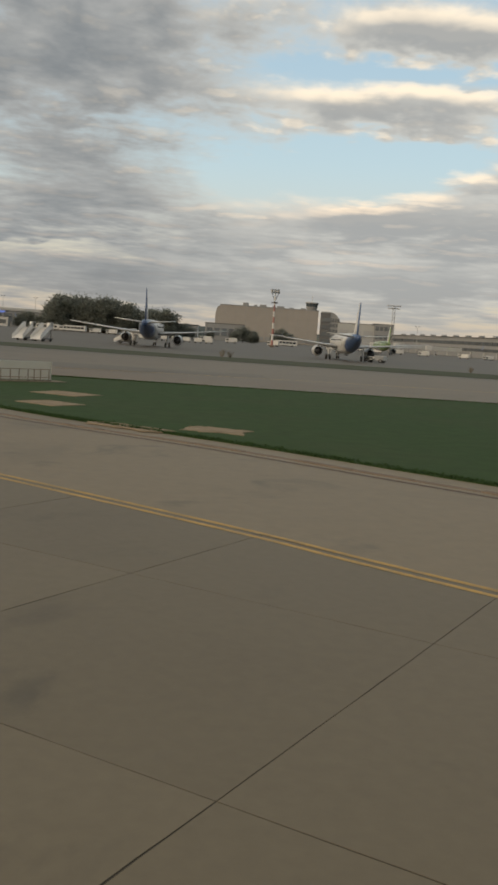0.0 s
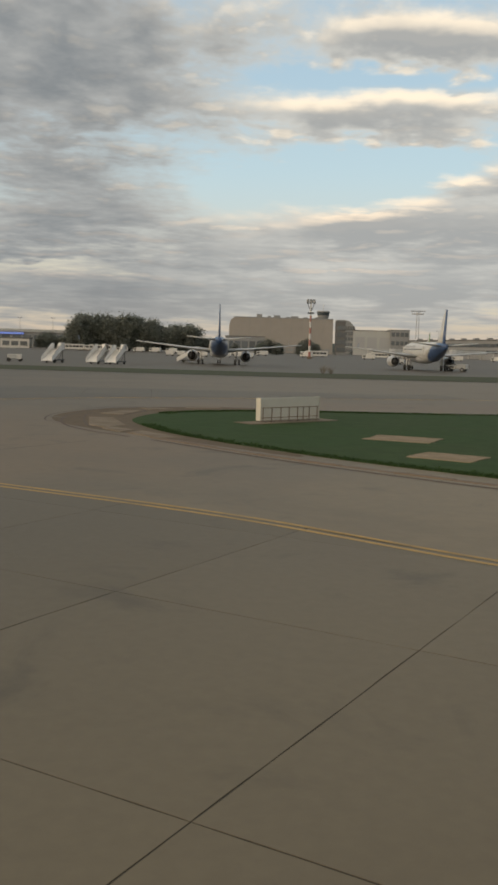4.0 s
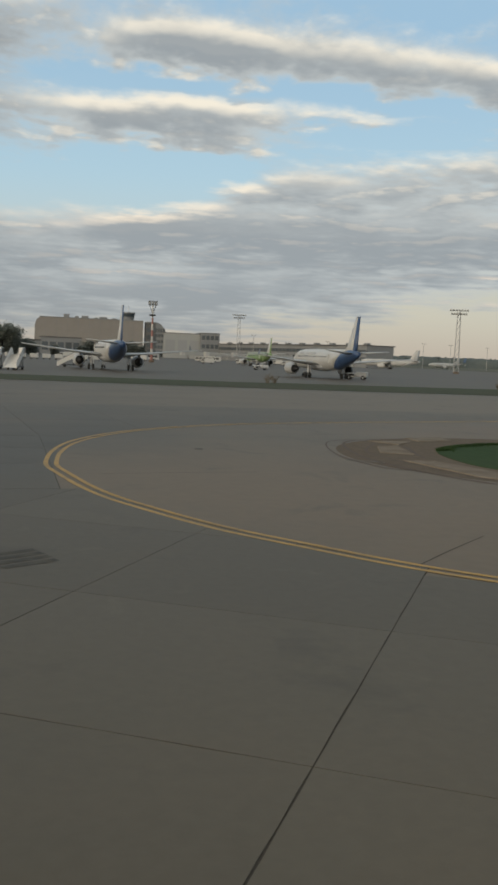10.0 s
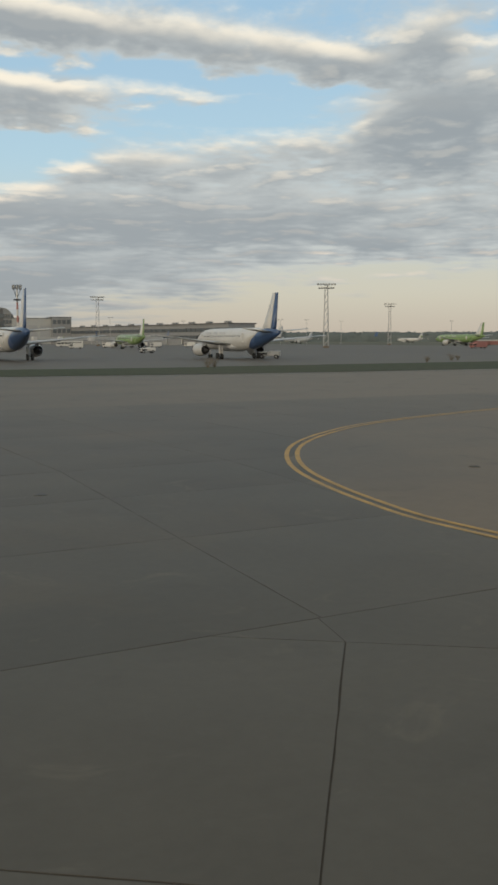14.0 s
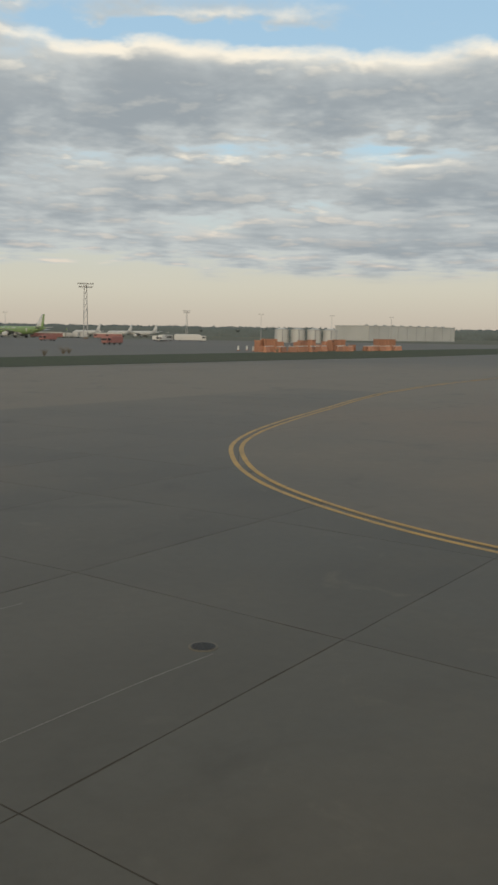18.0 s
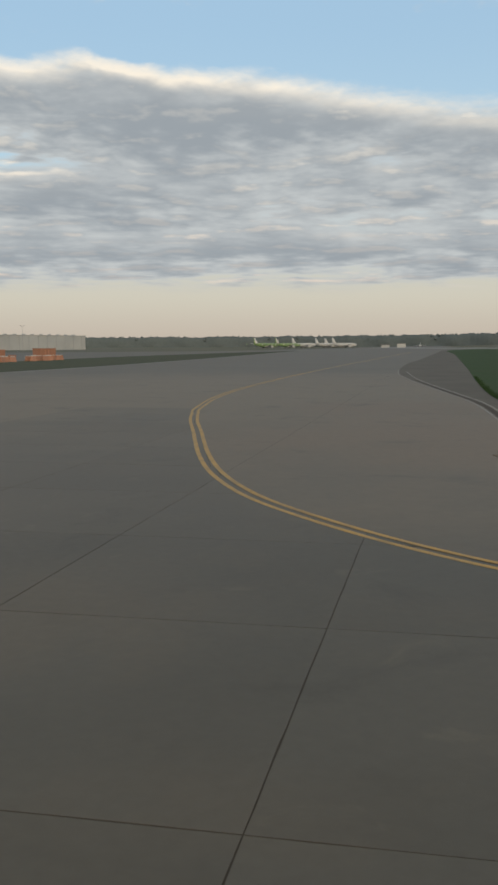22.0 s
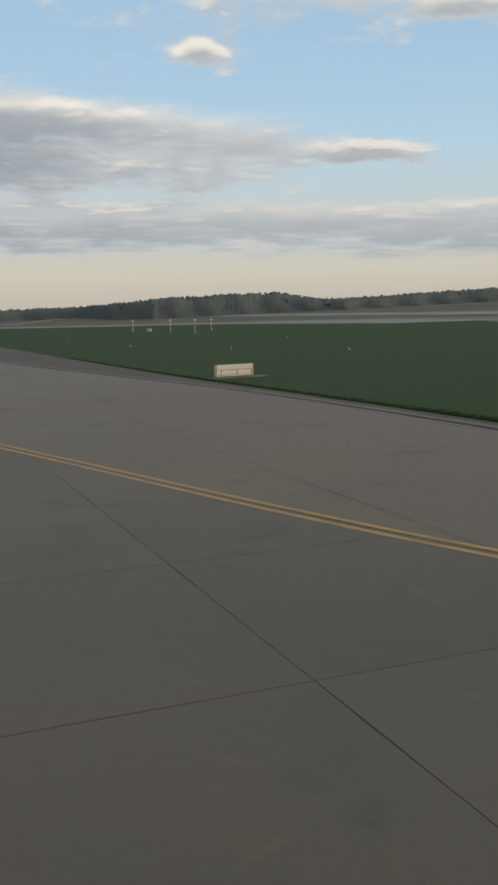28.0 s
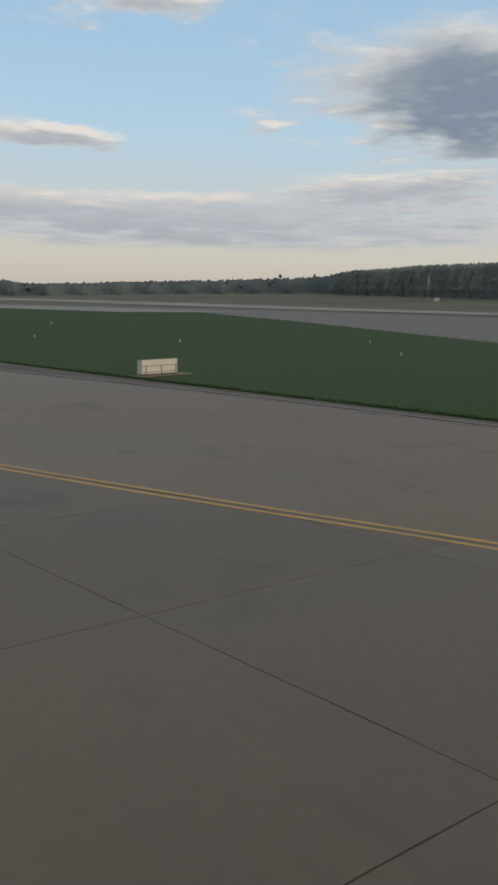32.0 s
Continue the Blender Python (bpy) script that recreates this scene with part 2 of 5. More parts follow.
sun_data = bpy.data.lights.new("sun", "SUN")
sun_data.energy, sun_data.angle, sun_data.color = 0.8, radians(14), (1.0, 0.89, 0.74)
sun = new("sun", sun_data)
sun.matrix_world = look((0, 0, 60), (-60 * math.sin(radians(SUN_AZ)), -60 * math.cos(radians(SUN_AZ)), 60 - 60 * math.tan(radians(SUN_EL))))


# ---------------------------------------------------------------- materials
def material(name, col, rough=0.6, metal=0.0, grain=0.0, grain_scale=8.0, stain=0.0, stain_scale=0.35, stain_col=None, bump=0.0, vary=0.0,
             spec=0.5, emit=None, power=0.0, aniso=None, island=False, through_light=0.0, patches=(), blotch=None):
    m = bpy.data.materials.new(name)
    m.use_nodes = True
    nt = m.node_tree
    n, l = nt.nodes, nt.links
    b = n["Principled BSDF"]
    b.inputs["Roughness"].default_value, b.inputs["Metallic"].default_value = rough, metal
    b.inputs["Specular IOR Level"].default_value = spec
    tc = n.new("ShaderNodeTexCoord")
    if aniso:
        mp = n.new("ShaderNodeMapping")
        mp.inputs["Scale"].default_value = aniso
        l.new(tc.outputs["Object"], mp.inputs[0])
        vec = mp.outputs[0]
    else:
        vec = tc.outputs["Object"]

    def tex(scale, detail, rough_):
        t = n.new("ShaderNodeTexNoise")
        t.inputs["Scale"].default_value, t.inputs["Detail"].default_value, t.inputs["Roughness"].default_value = scale, detail, rough_
        l.new(vec, t.inputs["Vector"])
        return t.outputs[0]

    def mul(a, f):
        x = n.new("ShaderNodeMapRange")
        x.inputs[1].default_value, x.inputs[2].default_value = 0.25, 0.75
        x.inputs[3].default_value, x.inputs[4].default_value = 1 - f, 1 + f
        l.new(a, x.inputs[0])
        return x.outputs[0]

    factor = []
    if grain:
        gr = tex(grain_scale, 5, 0.6)
        factor.append(mul(gr, grain))
    if vary:
        if island:
            oi = n.new("ShaderNodeNewGeometry").outputs["Random Per Island"]
        else:
            oi = n.new("ShaderNodeObjectInfo").outputs["Random"]
        x = n.new("ShaderNodeMapRange")
        x.inputs[3].default_value, x.inputs[4].default_value = 1 - vary, 1 + vary
        l.new(oi, x.inputs[0])
        factor.append(x.outputs[0])
    base = n.new("ShaderNodeRGB")
    base.outputs[0].default_value = (*col, 1)
    out = base.outputs[0]
    if stain:
        st = tex(stain_scale, 6, 0.62)
        x = n.new("ShaderNodeMapRange")
        x.interpolation_type = "SMOOTHSTEP"
        x.inputs[1].default_value, x.inputs[2].default_value, x.inputs[4].default_value = 0.38, 0.68, stain
        l.new(st, x.inputs[0])
        mx = n.new("ShaderNodeMix")
        mx.data_type = "RGBA"
        l.new(x.outputs[0], mx.inputs[0])
        l.new(out, mx.inputs[6])
        mx.inputs[7].default_value = (*(stain_col or tuple(c * 0.6 for c in col)), 1)
        out = mx.outputs[2]
    for px_, py_, pr, pcol in patches:               # wide drifts of another tone, by their centre and reach
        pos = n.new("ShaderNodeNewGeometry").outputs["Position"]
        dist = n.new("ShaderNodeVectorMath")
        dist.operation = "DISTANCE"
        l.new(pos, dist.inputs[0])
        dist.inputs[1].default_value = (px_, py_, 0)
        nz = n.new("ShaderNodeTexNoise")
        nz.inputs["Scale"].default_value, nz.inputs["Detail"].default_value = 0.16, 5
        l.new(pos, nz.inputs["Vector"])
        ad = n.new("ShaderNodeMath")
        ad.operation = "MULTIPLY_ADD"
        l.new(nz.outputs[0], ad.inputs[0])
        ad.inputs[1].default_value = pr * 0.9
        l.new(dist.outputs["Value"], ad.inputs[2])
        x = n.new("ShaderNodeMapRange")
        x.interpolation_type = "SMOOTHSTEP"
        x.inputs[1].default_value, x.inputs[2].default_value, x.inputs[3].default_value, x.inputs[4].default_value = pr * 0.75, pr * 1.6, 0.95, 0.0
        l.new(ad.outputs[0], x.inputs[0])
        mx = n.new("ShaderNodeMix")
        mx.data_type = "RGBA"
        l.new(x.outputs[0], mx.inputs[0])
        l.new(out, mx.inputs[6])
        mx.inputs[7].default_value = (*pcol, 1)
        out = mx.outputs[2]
    if blotch:                                        # spilt and worn-in marks, two sizes
        for bs, lo, hi, amount, bcol in blotch:
            nz = n.new("ShaderNodeTexNoise")
            nz.inputs["Scale"].default_value, nz.inputs["Detail"].default_value, nz.inputs["Roughness"].default_value = bs, 6, 0.6
            nz.inputs["Distortion"].default_value = 0.8
            l.new(n.new("ShaderNodeNewGeometry").outputs["Position"], nz.inputs["Vector"])
            x = n.new("ShaderNodeMapRange")
            x.interpolation_type = "SMOOTHSTEP"
            x.inputs[1].default_value, x.inputs[2].default_value, x.inputs[4].default_value = lo, hi, amount
            l.new(nz.outputs[0], x.inputs[0])
            mx = n.new("ShaderNodeMix")
            mx.data_type = "RGBA"
            l.new(x.outputs[0], mx.inputs[0])
            l.new(out, mx.inputs[6])
            mx.inputs[7].default_value = (*bcol, 1)
            out = mx.outputs[2]
    for fct in factor:
        sc = n.new("ShaderNodeVectorMath")
        sc.operation = "SCALE"
        l.new(out, sc.inputs[0])
        l.new(fct, sc.inputs["Scale"])
        out = sc.outputs[0]
    l.new(out, b.inputs["Base Color"])
    if bump:
        bp = n.new("ShaderNodeBump")
        bp.inputs["Strength"].default_value, bp.inputs["Distance"].default_value = bump, 0.02
        l.new(tex(grain_scale * 3, 6, 0.65), bp.inputs["Height"])
        l.new(bp.outputs[0], b.inputs["Normal"])
    if through_light:
        tr, mxs = n.new("ShaderNodeBsdfTranslucent"), n.new("ShaderNodeMixShader")
        l.new(out, tr.inputs["Color"])
        mxs.inputs[0].default_value = through_light
        l.new(b.outputs[0], mxs.inputs[1])
        l.new(tr.outputs[0], mxs.inputs[2])
        l.new(mxs.outputs[0], n["Material Output"].inputs["Surface"])
    if emit:
        b.inputs["Emission Color"].default_value, b.inputs["Emission Strength"].default_value = (*emit, 1), power
    return m


M = {
    "concrete": material("slab_concrete", (0.085, 0.079, 0.066), 0.6, grain=0.07, grain_scale=5, stain=0.7, stain_scale=0.16, stain_col=(0.066, 0.060, 0.049), bump=0.04, vary=0.05, spec=0.22, blotch=[(0.35, 0.56, 0.72, 0.45, (0.058, 0.052, 0.042)), (0.9, 0.60, 0.74, 0.35, (0.150, 0.130, 0.100)), (0.12, 0.5, 0.68, 0.35, (0.120, 0.098, 0.070))],
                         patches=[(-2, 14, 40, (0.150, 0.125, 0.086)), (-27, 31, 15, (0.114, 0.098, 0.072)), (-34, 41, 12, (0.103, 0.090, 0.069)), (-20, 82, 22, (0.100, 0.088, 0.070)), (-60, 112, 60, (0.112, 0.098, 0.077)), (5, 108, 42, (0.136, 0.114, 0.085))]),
    "asphalt": material("taxiway_asphalt", (0.112, 0.098, 0.077), 0.6, grain=0.07, grain_scale=2.5, stain=0.85, stain_scale=0.06, stain_col=(0.098, 0.086, 0.068), bump=0.05, spec=0.22, blotch=[(0.35, 0.56, 0.72, 0.45, (0.058, 0.052, 0.042)), (0.9, 0.60, 0.74, 0.35, (0.150, 0.130, 0.100)), (0.12, 0.5, 0.68, 0.35, (0.120, 0.098, 0.070))],
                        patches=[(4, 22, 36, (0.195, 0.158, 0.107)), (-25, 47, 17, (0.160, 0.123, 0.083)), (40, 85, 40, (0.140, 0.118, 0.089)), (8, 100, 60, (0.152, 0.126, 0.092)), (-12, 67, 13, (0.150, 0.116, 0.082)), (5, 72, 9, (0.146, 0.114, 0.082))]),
    "apron": material("apron_concrete", (0.110, 0.098, 0.081), 0.6, grain=0.1, grain_scale=0.5, stain=0.7, stain_scale=0.012, stain_col=(0.092, 0.083, 0.070), spec=0.15),
    "far_lane": material("pale_concrete", (0.245, 0.238, 0.225), 0.75, grain=0.08, grain_scale=0.8, stain=0.6, stain_scale=0.03, stain_col=(0.15, 0.145, 0.135), spec=0.2),
    "shoulder": material("shoulder_asphalt", (0.105, 0.094, 0.078), 0.75, grain=0.12, grain_scale=3, stain=0.5, stain_scale=0.15, spec=0.15),
    "joint": material("joint_bitumen", (0.056, 0.048, 0.039), 0.9, grain=0.2, grain_scale=12, spec=0.2),
    "grass": material("turf", (0.033, 0.061, 0.021), 0.9, grain=0.18, grain_scale=1.2, stain=0.7, stain_scale=0.09, stain_col=(0.043, 0.061, 0.026), bump=0.4, spec=0.1),
    "blade": material("grass_blades", (0.055, 0.092, 0.036), 0.9, through_light=0.5, grain=0.2, grain_scale=0.6, spec=0.05, vary=0.12, island=True),
    "strip": material("thin_turf", (0.062, 0.072, 0.046), 0.9, grain=0.2, grain_scale=0.8, stain=0.6, stain_scale=0.05, stain_col=(0.078, 0.076, 0.053), spec=0.1),
    # dry grass, lifted towards the pale green-grey of haze over far land
    "field": material("hazed_dry_field", (0.135, 0.135, 0.105), 0.95, grain=0.2, grain_scale=0.05, stain=0.7, stain_scale=0.006, stain_col=(0.10, 0.105, 0.078), spec=0.1),
    "soil": material("bare_soil", (0.122, 0.094, 0.067), 0.9, grain=0.2, grain_scale=2.5, stain=0.7, stain_scale=0.5, stain_col=(0.112, 0.085, 0.060), bump=0.6, spec=0.2),
    "kerb": material("kerb_concrete", (0.165, 0.128, 0.098), 0.85, grain=0.2, grain_scale=3, stain=0.6, stain_scale=0.4, stain_col=(0.11, 0.08, 0.06), spec=0.2),
    "pale_kerb": material("pale_drain_edge", (0.215, 0.20, 0.18), 0.8, grain=0.2, grain_scale=3, stain=0.5, stain_scale=0.5, stain_col=(0.2, 0.185, 0.165)),
    "rust_joint": material("reddish_joint", (0.075, 0.05, 0.038), 0.85, grain=0.3, grain_scale=4),
    "yellow": material("yellow_paint", (0.41, 0.250, 0.062), 0.6, grain=0.14, grain_scale=5, stain=0.75, stain_scale=1.1, stain_col=(0.23, 0.16, 0.07), spec=0.3),
    "orange_yellow": material("fresh_yellow_paint", (0.36, 0.175, 0.024), 0.6, grain=0.14, grain_scale=6, stain=0.5, stain_scale=2.0, stain_col=(0.25, 0.13, 0.03), spec=0.3),
    "blackout": material("black_cover_paint", (0.050, 0.046, 0.038), 0.7, grain=0.3, grain_scale=5, stain=0.8, stain_scale=1.8, stain_col=(0.085, 0.075, 0.058), spec=0.2),
    "faded": material("worn_paint", (0.150, 0.130, 0.098), 0.7, grain=0.25, grain_scale=5, stain=0.8, stain_scale=1.5, stain_col=(0.095, 0.086, 0.070), spec=0.2),
    "iron": material("cast_iron", (0.045, 0.043, 0.04), 0.55, 0.5, grain=0.2, grain_scale=14),
    "white": material("white_paint", (0.48, 0.475, 0.46), 0.35, grain=0.04, grain_scale=2, stain=0.35, stain_scale=0.6, stain_col=(0.38, 0.37, 0.355)),
    "stair_white": material("stair_paint", (0.66, 0.645, 0.62), 0.45, grain=0.04, grain_scale=2, stain=0.3, stain_scale=0.8, stain_col=(0.52, 0.50, 0.47)),
    "board": material("sign_panel", (0.48, 0.46, 0.40), 0.5, grain=0.05, grain_scale=3, stain=0.5, stain_scale=1.5, stain_col=(0.42, 0.38, 0.31)),
    "steel": material("galvanised_steel", (0.34, 0.34, 0.34), 0.5, 0.6, grain=0.1, grain_scale=4),
    "dark": material("dark_steel", (0.05, 0.05, 0.052), 0.5, 0.3, grain=0.1),
    "rust": material("rusty_frame", (0.20, 0.145, 0.105), 0.8, grain=0.2, grain_scale=10),
    "rubber": material("tyre_rubber", (0.018, 0.018, 0.018), 0.8),
    "blue": material("blue_livery", (0.036, 0.070, 0.155), 0.3, grain=0.05, grain_scale=1.5),
    "green": material("lime_livery", (0.17, 0.25, 0.10), 0.35, grain=0.05, grain_scale=1.5),
    "glass": material("dark_window", (0.025, 0.03, 0.035), 0.12, spec=0.8),
    "wing": material("wing_grey", (0.42, 0.43, 0.44), 0.4, 0.1, grain=0.06, grain_scale=0.6),
    "lettering": material("faded_lettering", (0.47, 0.48, 0.50), 0.5, grain=0.04),
    "beige": material("beige_cladding", (0.258, 0.238, 0.220), 0.7, grain=0.05, grain_scale=0.2, stain=0.4, stain_scale=0.03, stain_col=(0.225, 0.21, 0.19)),
    "white_clad": material("white_cladding", (0.42, 0.42, 0.405), 0.5, grain=0.05, grain_scale=0.2, stain=0.3, stain_scale=0.05),
    "grey_wall": material("grey_cladding", (0.21, 0.215, 0.22), 0.6, grain=0.06, grain_scale=0.2),
    "pale_wall": material("pale_cladding", (0.34, 0.345, 0.34), 0.55, grain=0.05, grain_scale=0.2),
    "curtain": material("curtain_glass", (0.07, 0.085, 0.10), 0.2, spec=0.7, vary=0.2),
    # pane colour lifted to give the low contrast of distance
    "far_pane": material("distance_paled_glazing", (0.30, 0.31, 0.32), 0.3, vary=0.1),
    "roof": material("flat_roof", (0.10, 0.10, 0.10), 0.8, grain=0.1, grain_scale=0.4),
    "orange": material("orange_plastic", (0.34, 0.165, 0.10), 0.7, grain=0.1, grain_scale=2, vary=0.25),
    "red": material("red_paint", (0.27, 0.115, 0.10), 0.5, grain=0.05),
    "light_blue": material("blue_sign", (0.08, 0.14, 0.45), 0.4, emit=(0.25, 0.35, 0.9), power=0.35),
    "lens": material("lamp_lens", (0.8, 0.8, 0.75), 0.2),
    "beam": material("landing_light", (0.9, 0.9, 0.9), 0.3, emit=(1.0, 0.97, 0.9), power=9.0),
    "worn_brown": material("worn_brown_trace", (0.098, 0.077, 0.054), 0.8, grain=0.3, grain_scale=5, stain=0.95, stain_scale=1.6, stain_col=(0.086, 0.077, 0.061), spec=0.2),
    "sandy": material("sandy_patch", (0.26, 0.205, 0.145), 0.95, grain=0.2, grain_scale=3, stain=0.6, stain_scale=0.9, stain_col=(0.17, 0.135, 0.09), bump=0.4, spec=0.1),
    "plate": material("old_plate", (0.205, 0.168, 0.128), 0.9, grain=0.2, grain_scale=3, stain=0.7, stain_scale=0.8, stain_col=(0.12, 0.095, 0.07), bump=0.3, spec=0.15),
    # blue-grey of distance haze mixed into the foliage colour
    "far_pine": material("hazed_woods", (0.112, 0.130, 0.131), 0.95, grain=0.12, grain_scale=0.25, spec=0.02),
    "wing_window": material("cabin_glass", (0.14, 0.15, 0.16), 0.2),
    "twig": material("dry_twigs", (0.16, 0.135, 0.10), 0.9, grain=0.2, grain_scale=3),
    "bark": material("bark", (0.06, 0.048, 0.038), 0.9, grain=0.3, grain_scale=3),
    # leaf colour lightened and greyed, with the haze over the grove painted in
    "leaf": material("hazed_leaves", (0.25, 0.265, 0.235), 0.95, through_light=0.7, grain=0.15, grain_scale=0.4, spec=0.05, vary=0.25, island=True),
    # foliage far paler than spruce, standing in for the haze before it
    "pine": material("hazed_spruce_woods", (0.32, 0.355, 0.335), 0.95, through_light=0.6, grain=0.2, grain_scale=0.05, spec=0.05, vary=0.12, island=True),
}


# ---------------------------------------------------------------- mesh helpers
def mesh_of(name, bm, mat, smooth=False):
    me = bpy.data.meshes.new(name)
    bm.to_mesh(me)
    bm.free()
    me.materials.append(M[mat])
    if smooth:
        for p in me.polygons:
            p.use_smooth = True
    return me


def thing(name, label, category, m=None, group="", kind=""):
    ob = new(name)
    ob.empty_display_size = 0.3
    if m is not None:
        ob.matrix_world = m
    return tagged(ob, label, category, group, kind)


def part(name, bm, mat, parent, label="", smooth=False):
    ob = new(name, mesh_of(name, bm, mat, smooth))
    ob.parent = parent
    if label:
        tagged(ob, label)
    return ob


def single(name, bm, mat, label, category, m=None, group="", kind="", smooth=False):
    ob = new(name, mesh_of(name, bm, mat, smooth))
    if m is not None:
        ob.matrix_world = m
    return tagged(ob, label, category, group, kind)


def box(bm, cx, cy, cz, sx, sy, sz, rot=None, bevel=0.0):
    vs = bmesh.ops.create_cube(bm, size=1.0)["verts"]
    m = Matrix.Translation((cx, cy, cz)) @ (rot or Matrix()) @ Matrix.Diagonal((sx, sy, sz, 1))
    bmesh.ops.transform(bm, matrix=m, verts=vs)
    if bevel:
        es = list({e for v in vs for e in v.link_edges})
        bmesh.ops.bevel(bm, geom=es, offset=bevel, segments=1, affect="EDGES")
    return bm


def boxed(*args, **kw):
    return box(bmesh.new(), *args, **kw)


def rod(bm, a, b, r, seg=6, r2=None):
    a, b = Vector(a), Vector(b)
    d = b - a
    vs = bmesh.ops.create_cone(bm, cap_ends=True, segments=seg, radius1=r, radius2=r if r2 is None else r2, depth=d.length)["verts"]
    bmesh.ops.transform(bm, matrix=Matrix.Translation((a + b) / 2) @ d.to_track_quat("Z", "Y").to_matrix().to_4x4(), verts=vs)
    return bm


def rodded(*args, **kw):
    return rod(bmesh.new(), *args, **kw)


def loft(bm, rings, cap=True):
    """Skin through rings of points with the same count."""
    rows = [[bm.verts.new(p) for p in ring] for ring in rings]
    k = len(rows[0])
    for a, b in zip(rows, rows[1:]):
        for i in range(k):
            bm.faces.new((a[i], a[(i + 1) % k], b[(i + 1) % k], b[i]))
    if cap:
        bm.faces.new(list(reversed(rows[0])))
        bm.faces.new(rows[-1])
    bmesh.ops.recalc_face_normals(bm, faces=bm.faces)
    return bm


# ---------------------------------------------------------------- ground
SLOPE = (0.3, -0.954)                       # the land rises gently that way
KNOTS = [(-9000, 0), (150, 0), (260, 0.5), (330, 2.2), (430, 6.6), (560, 12.2), (700, 18), (1100, 31), (9000, 60)]


def rise(x, y):
    s = SLOPE[0] * x + SLOPE[1] * y
    for (s0, h0), (s1, h1) in zip(KNOTS, KNOTS[1:]):
        if s <= s1:
            return h0 + (h1 - h0) * (s - s0) / (s1 - s0)
    return KNOTS[-1][1]


def smooth_line(points, steps=6, closed=False):
    """A rounded line through a few corner points."""
    pts = [Vector(p).to_2d() for p in points]
    n, out = len(pts), []
    for i in range(n if closed else n - 1):
        p0 = pts[(i - 1) % n] if closed or i else pts[0] * 2 - pts[1]
        p1, p2 = pts[i], pts[(i + 1) % n]
        p3 = pts[(i + 2) % n] if closed or i + 2 < n else pts[-1] * 2 - pts[-2]
        for k in range(steps):
            t = k / steps
            out.append(0.5 * (2 * p1 + (p2 - p0) * t + (2 * p0 - 5 * p1 + 4 * p2 - p3) * t * t + (3 * p1 - p0 - 3 * p2 + p3) * t ** 3))
    if not closed:
        out.append(pts[-1])
    return out


def draped(outline, z, thick=0.0):
    """A sheet with that outline, laid on the land z above it."""
    bm = bmesh.new()
    flat_pts = [Vector((p[0], p[1], 0)) for p in outline]
    vs = [bm.verts.new(p) for p in flat_pts]
    for tri in geometry.tessellate_polygon([flat_pts]):
        a, b, c = (flat_pts[i] for i in tri)
        if (b - a).cross(c - a).z < 0:
            tri = tuple(reversed(tri))
        if (b - a).cross(c - a).length > 1e-6:
            bm.faces.new([vs[i] for i in tri])
    for s, _ in KNOTS[1:-1]:
        bmesh.ops.bisect_plane(bm, geom=bm.verts[:] + bm.edges[:] + bm.faces[:], plane_co=(SLOPE[0] * s, SLOPE[1] * s, 0), plane_no=(*SLOPE, 0))
    for v in bm.verts:
        v.co.z = rise(v.co.x, v.co.y) + z
    if thick:
        edge = [e for e in bm.edges if e.is_boundary]
        r = bmesh.ops.extrude_edge_only(bm, edges=edge)
        for v in r["geom"]:
            if isinstance(v, bmesh.types.BMVert):
                v.co.z -= thick
    bm.normal_update()
    return bm


def ribbon(line, width, z, off=0.0):
    """A painted band along a line, off metres to its left."""
    bm, rows = bmesh.new(), []
    for i, p in enumerate(line):
        d = (line[min(i + 1, len(line) - 1)] - line[max(i - 1, 0)]).normalized()
        nrm = Vector((-d.y, d.x))
        rows.append([bm.verts.new((*q, rise(*q) + z)) for q in (p + nrm * (off + k * width / 2) for k in (1, -1))])
    for a, b in zip(rows, rows[1:]):
        bm.faces.new((a[0], a[1], b[1], b[0]))
    bmesh.ops.recalc_face_normals(bm, faces=bm.faces)
    if sum(f.normal.z for f in bm.faces) < 0:
        bmesh.ops.reverse_faces(bm, faces=bm.faces)
    return bm


ring = [(4400 * math.cos(a), 4400 * math.sin(a)) for a in np.linspace(0, 2 * math.pi, 96, endpoint=False)]
single("ground", draped(ring, -0.12), "field", "dry brown-green airfield land that rises gently", "ground", kind="structure")

PAVED = [(-700, -140), (150, -205), (388, -190), (600, -125), (800, -10), (900, 100), (1000, 160), (1700, 250), (1700, 330), (900, 262), (480, 262),
         (430, 330), (300, 560), (250, 1000), (-700, 1000)]
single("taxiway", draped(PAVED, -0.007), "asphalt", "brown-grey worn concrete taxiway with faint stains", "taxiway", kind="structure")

LANE_N = [(-300, 133), (-60, 130.5), (-13, 129.8), (20, 132.5), (50, 135.5), (90, 138.5), (143, 146), (226, 160), (351, 183), (500, 208)]
LANE_F = [(500, 212), (387, 211), (280, 203), (200, 194), (100, 176), (44, 166), (0, 157), (-38, 153), (-300, 155)]
strip_line = smooth_line(LANE_N, 5) + smooth_line(LANE_F, 5)
single("grass_strip", draped(strip_line, 0.02), "strip", "narrow dark strip of thin grass along the apron", "grass", kind="structure")
APRON = [p for p in smooth_line(list(reversed(LANE_F)), 4)] + [Vector((700, 262)), Vector((480, 264)), Vector((430, 332)), Vector((300, 560)), Vector((250, 998)), Vector((-690, 998)), Vector((-690, 155))]
single("apron", draped(APRON, -0.004), "apron", "grey concrete aircraft apron with stained bays", "apron", kind="structure")

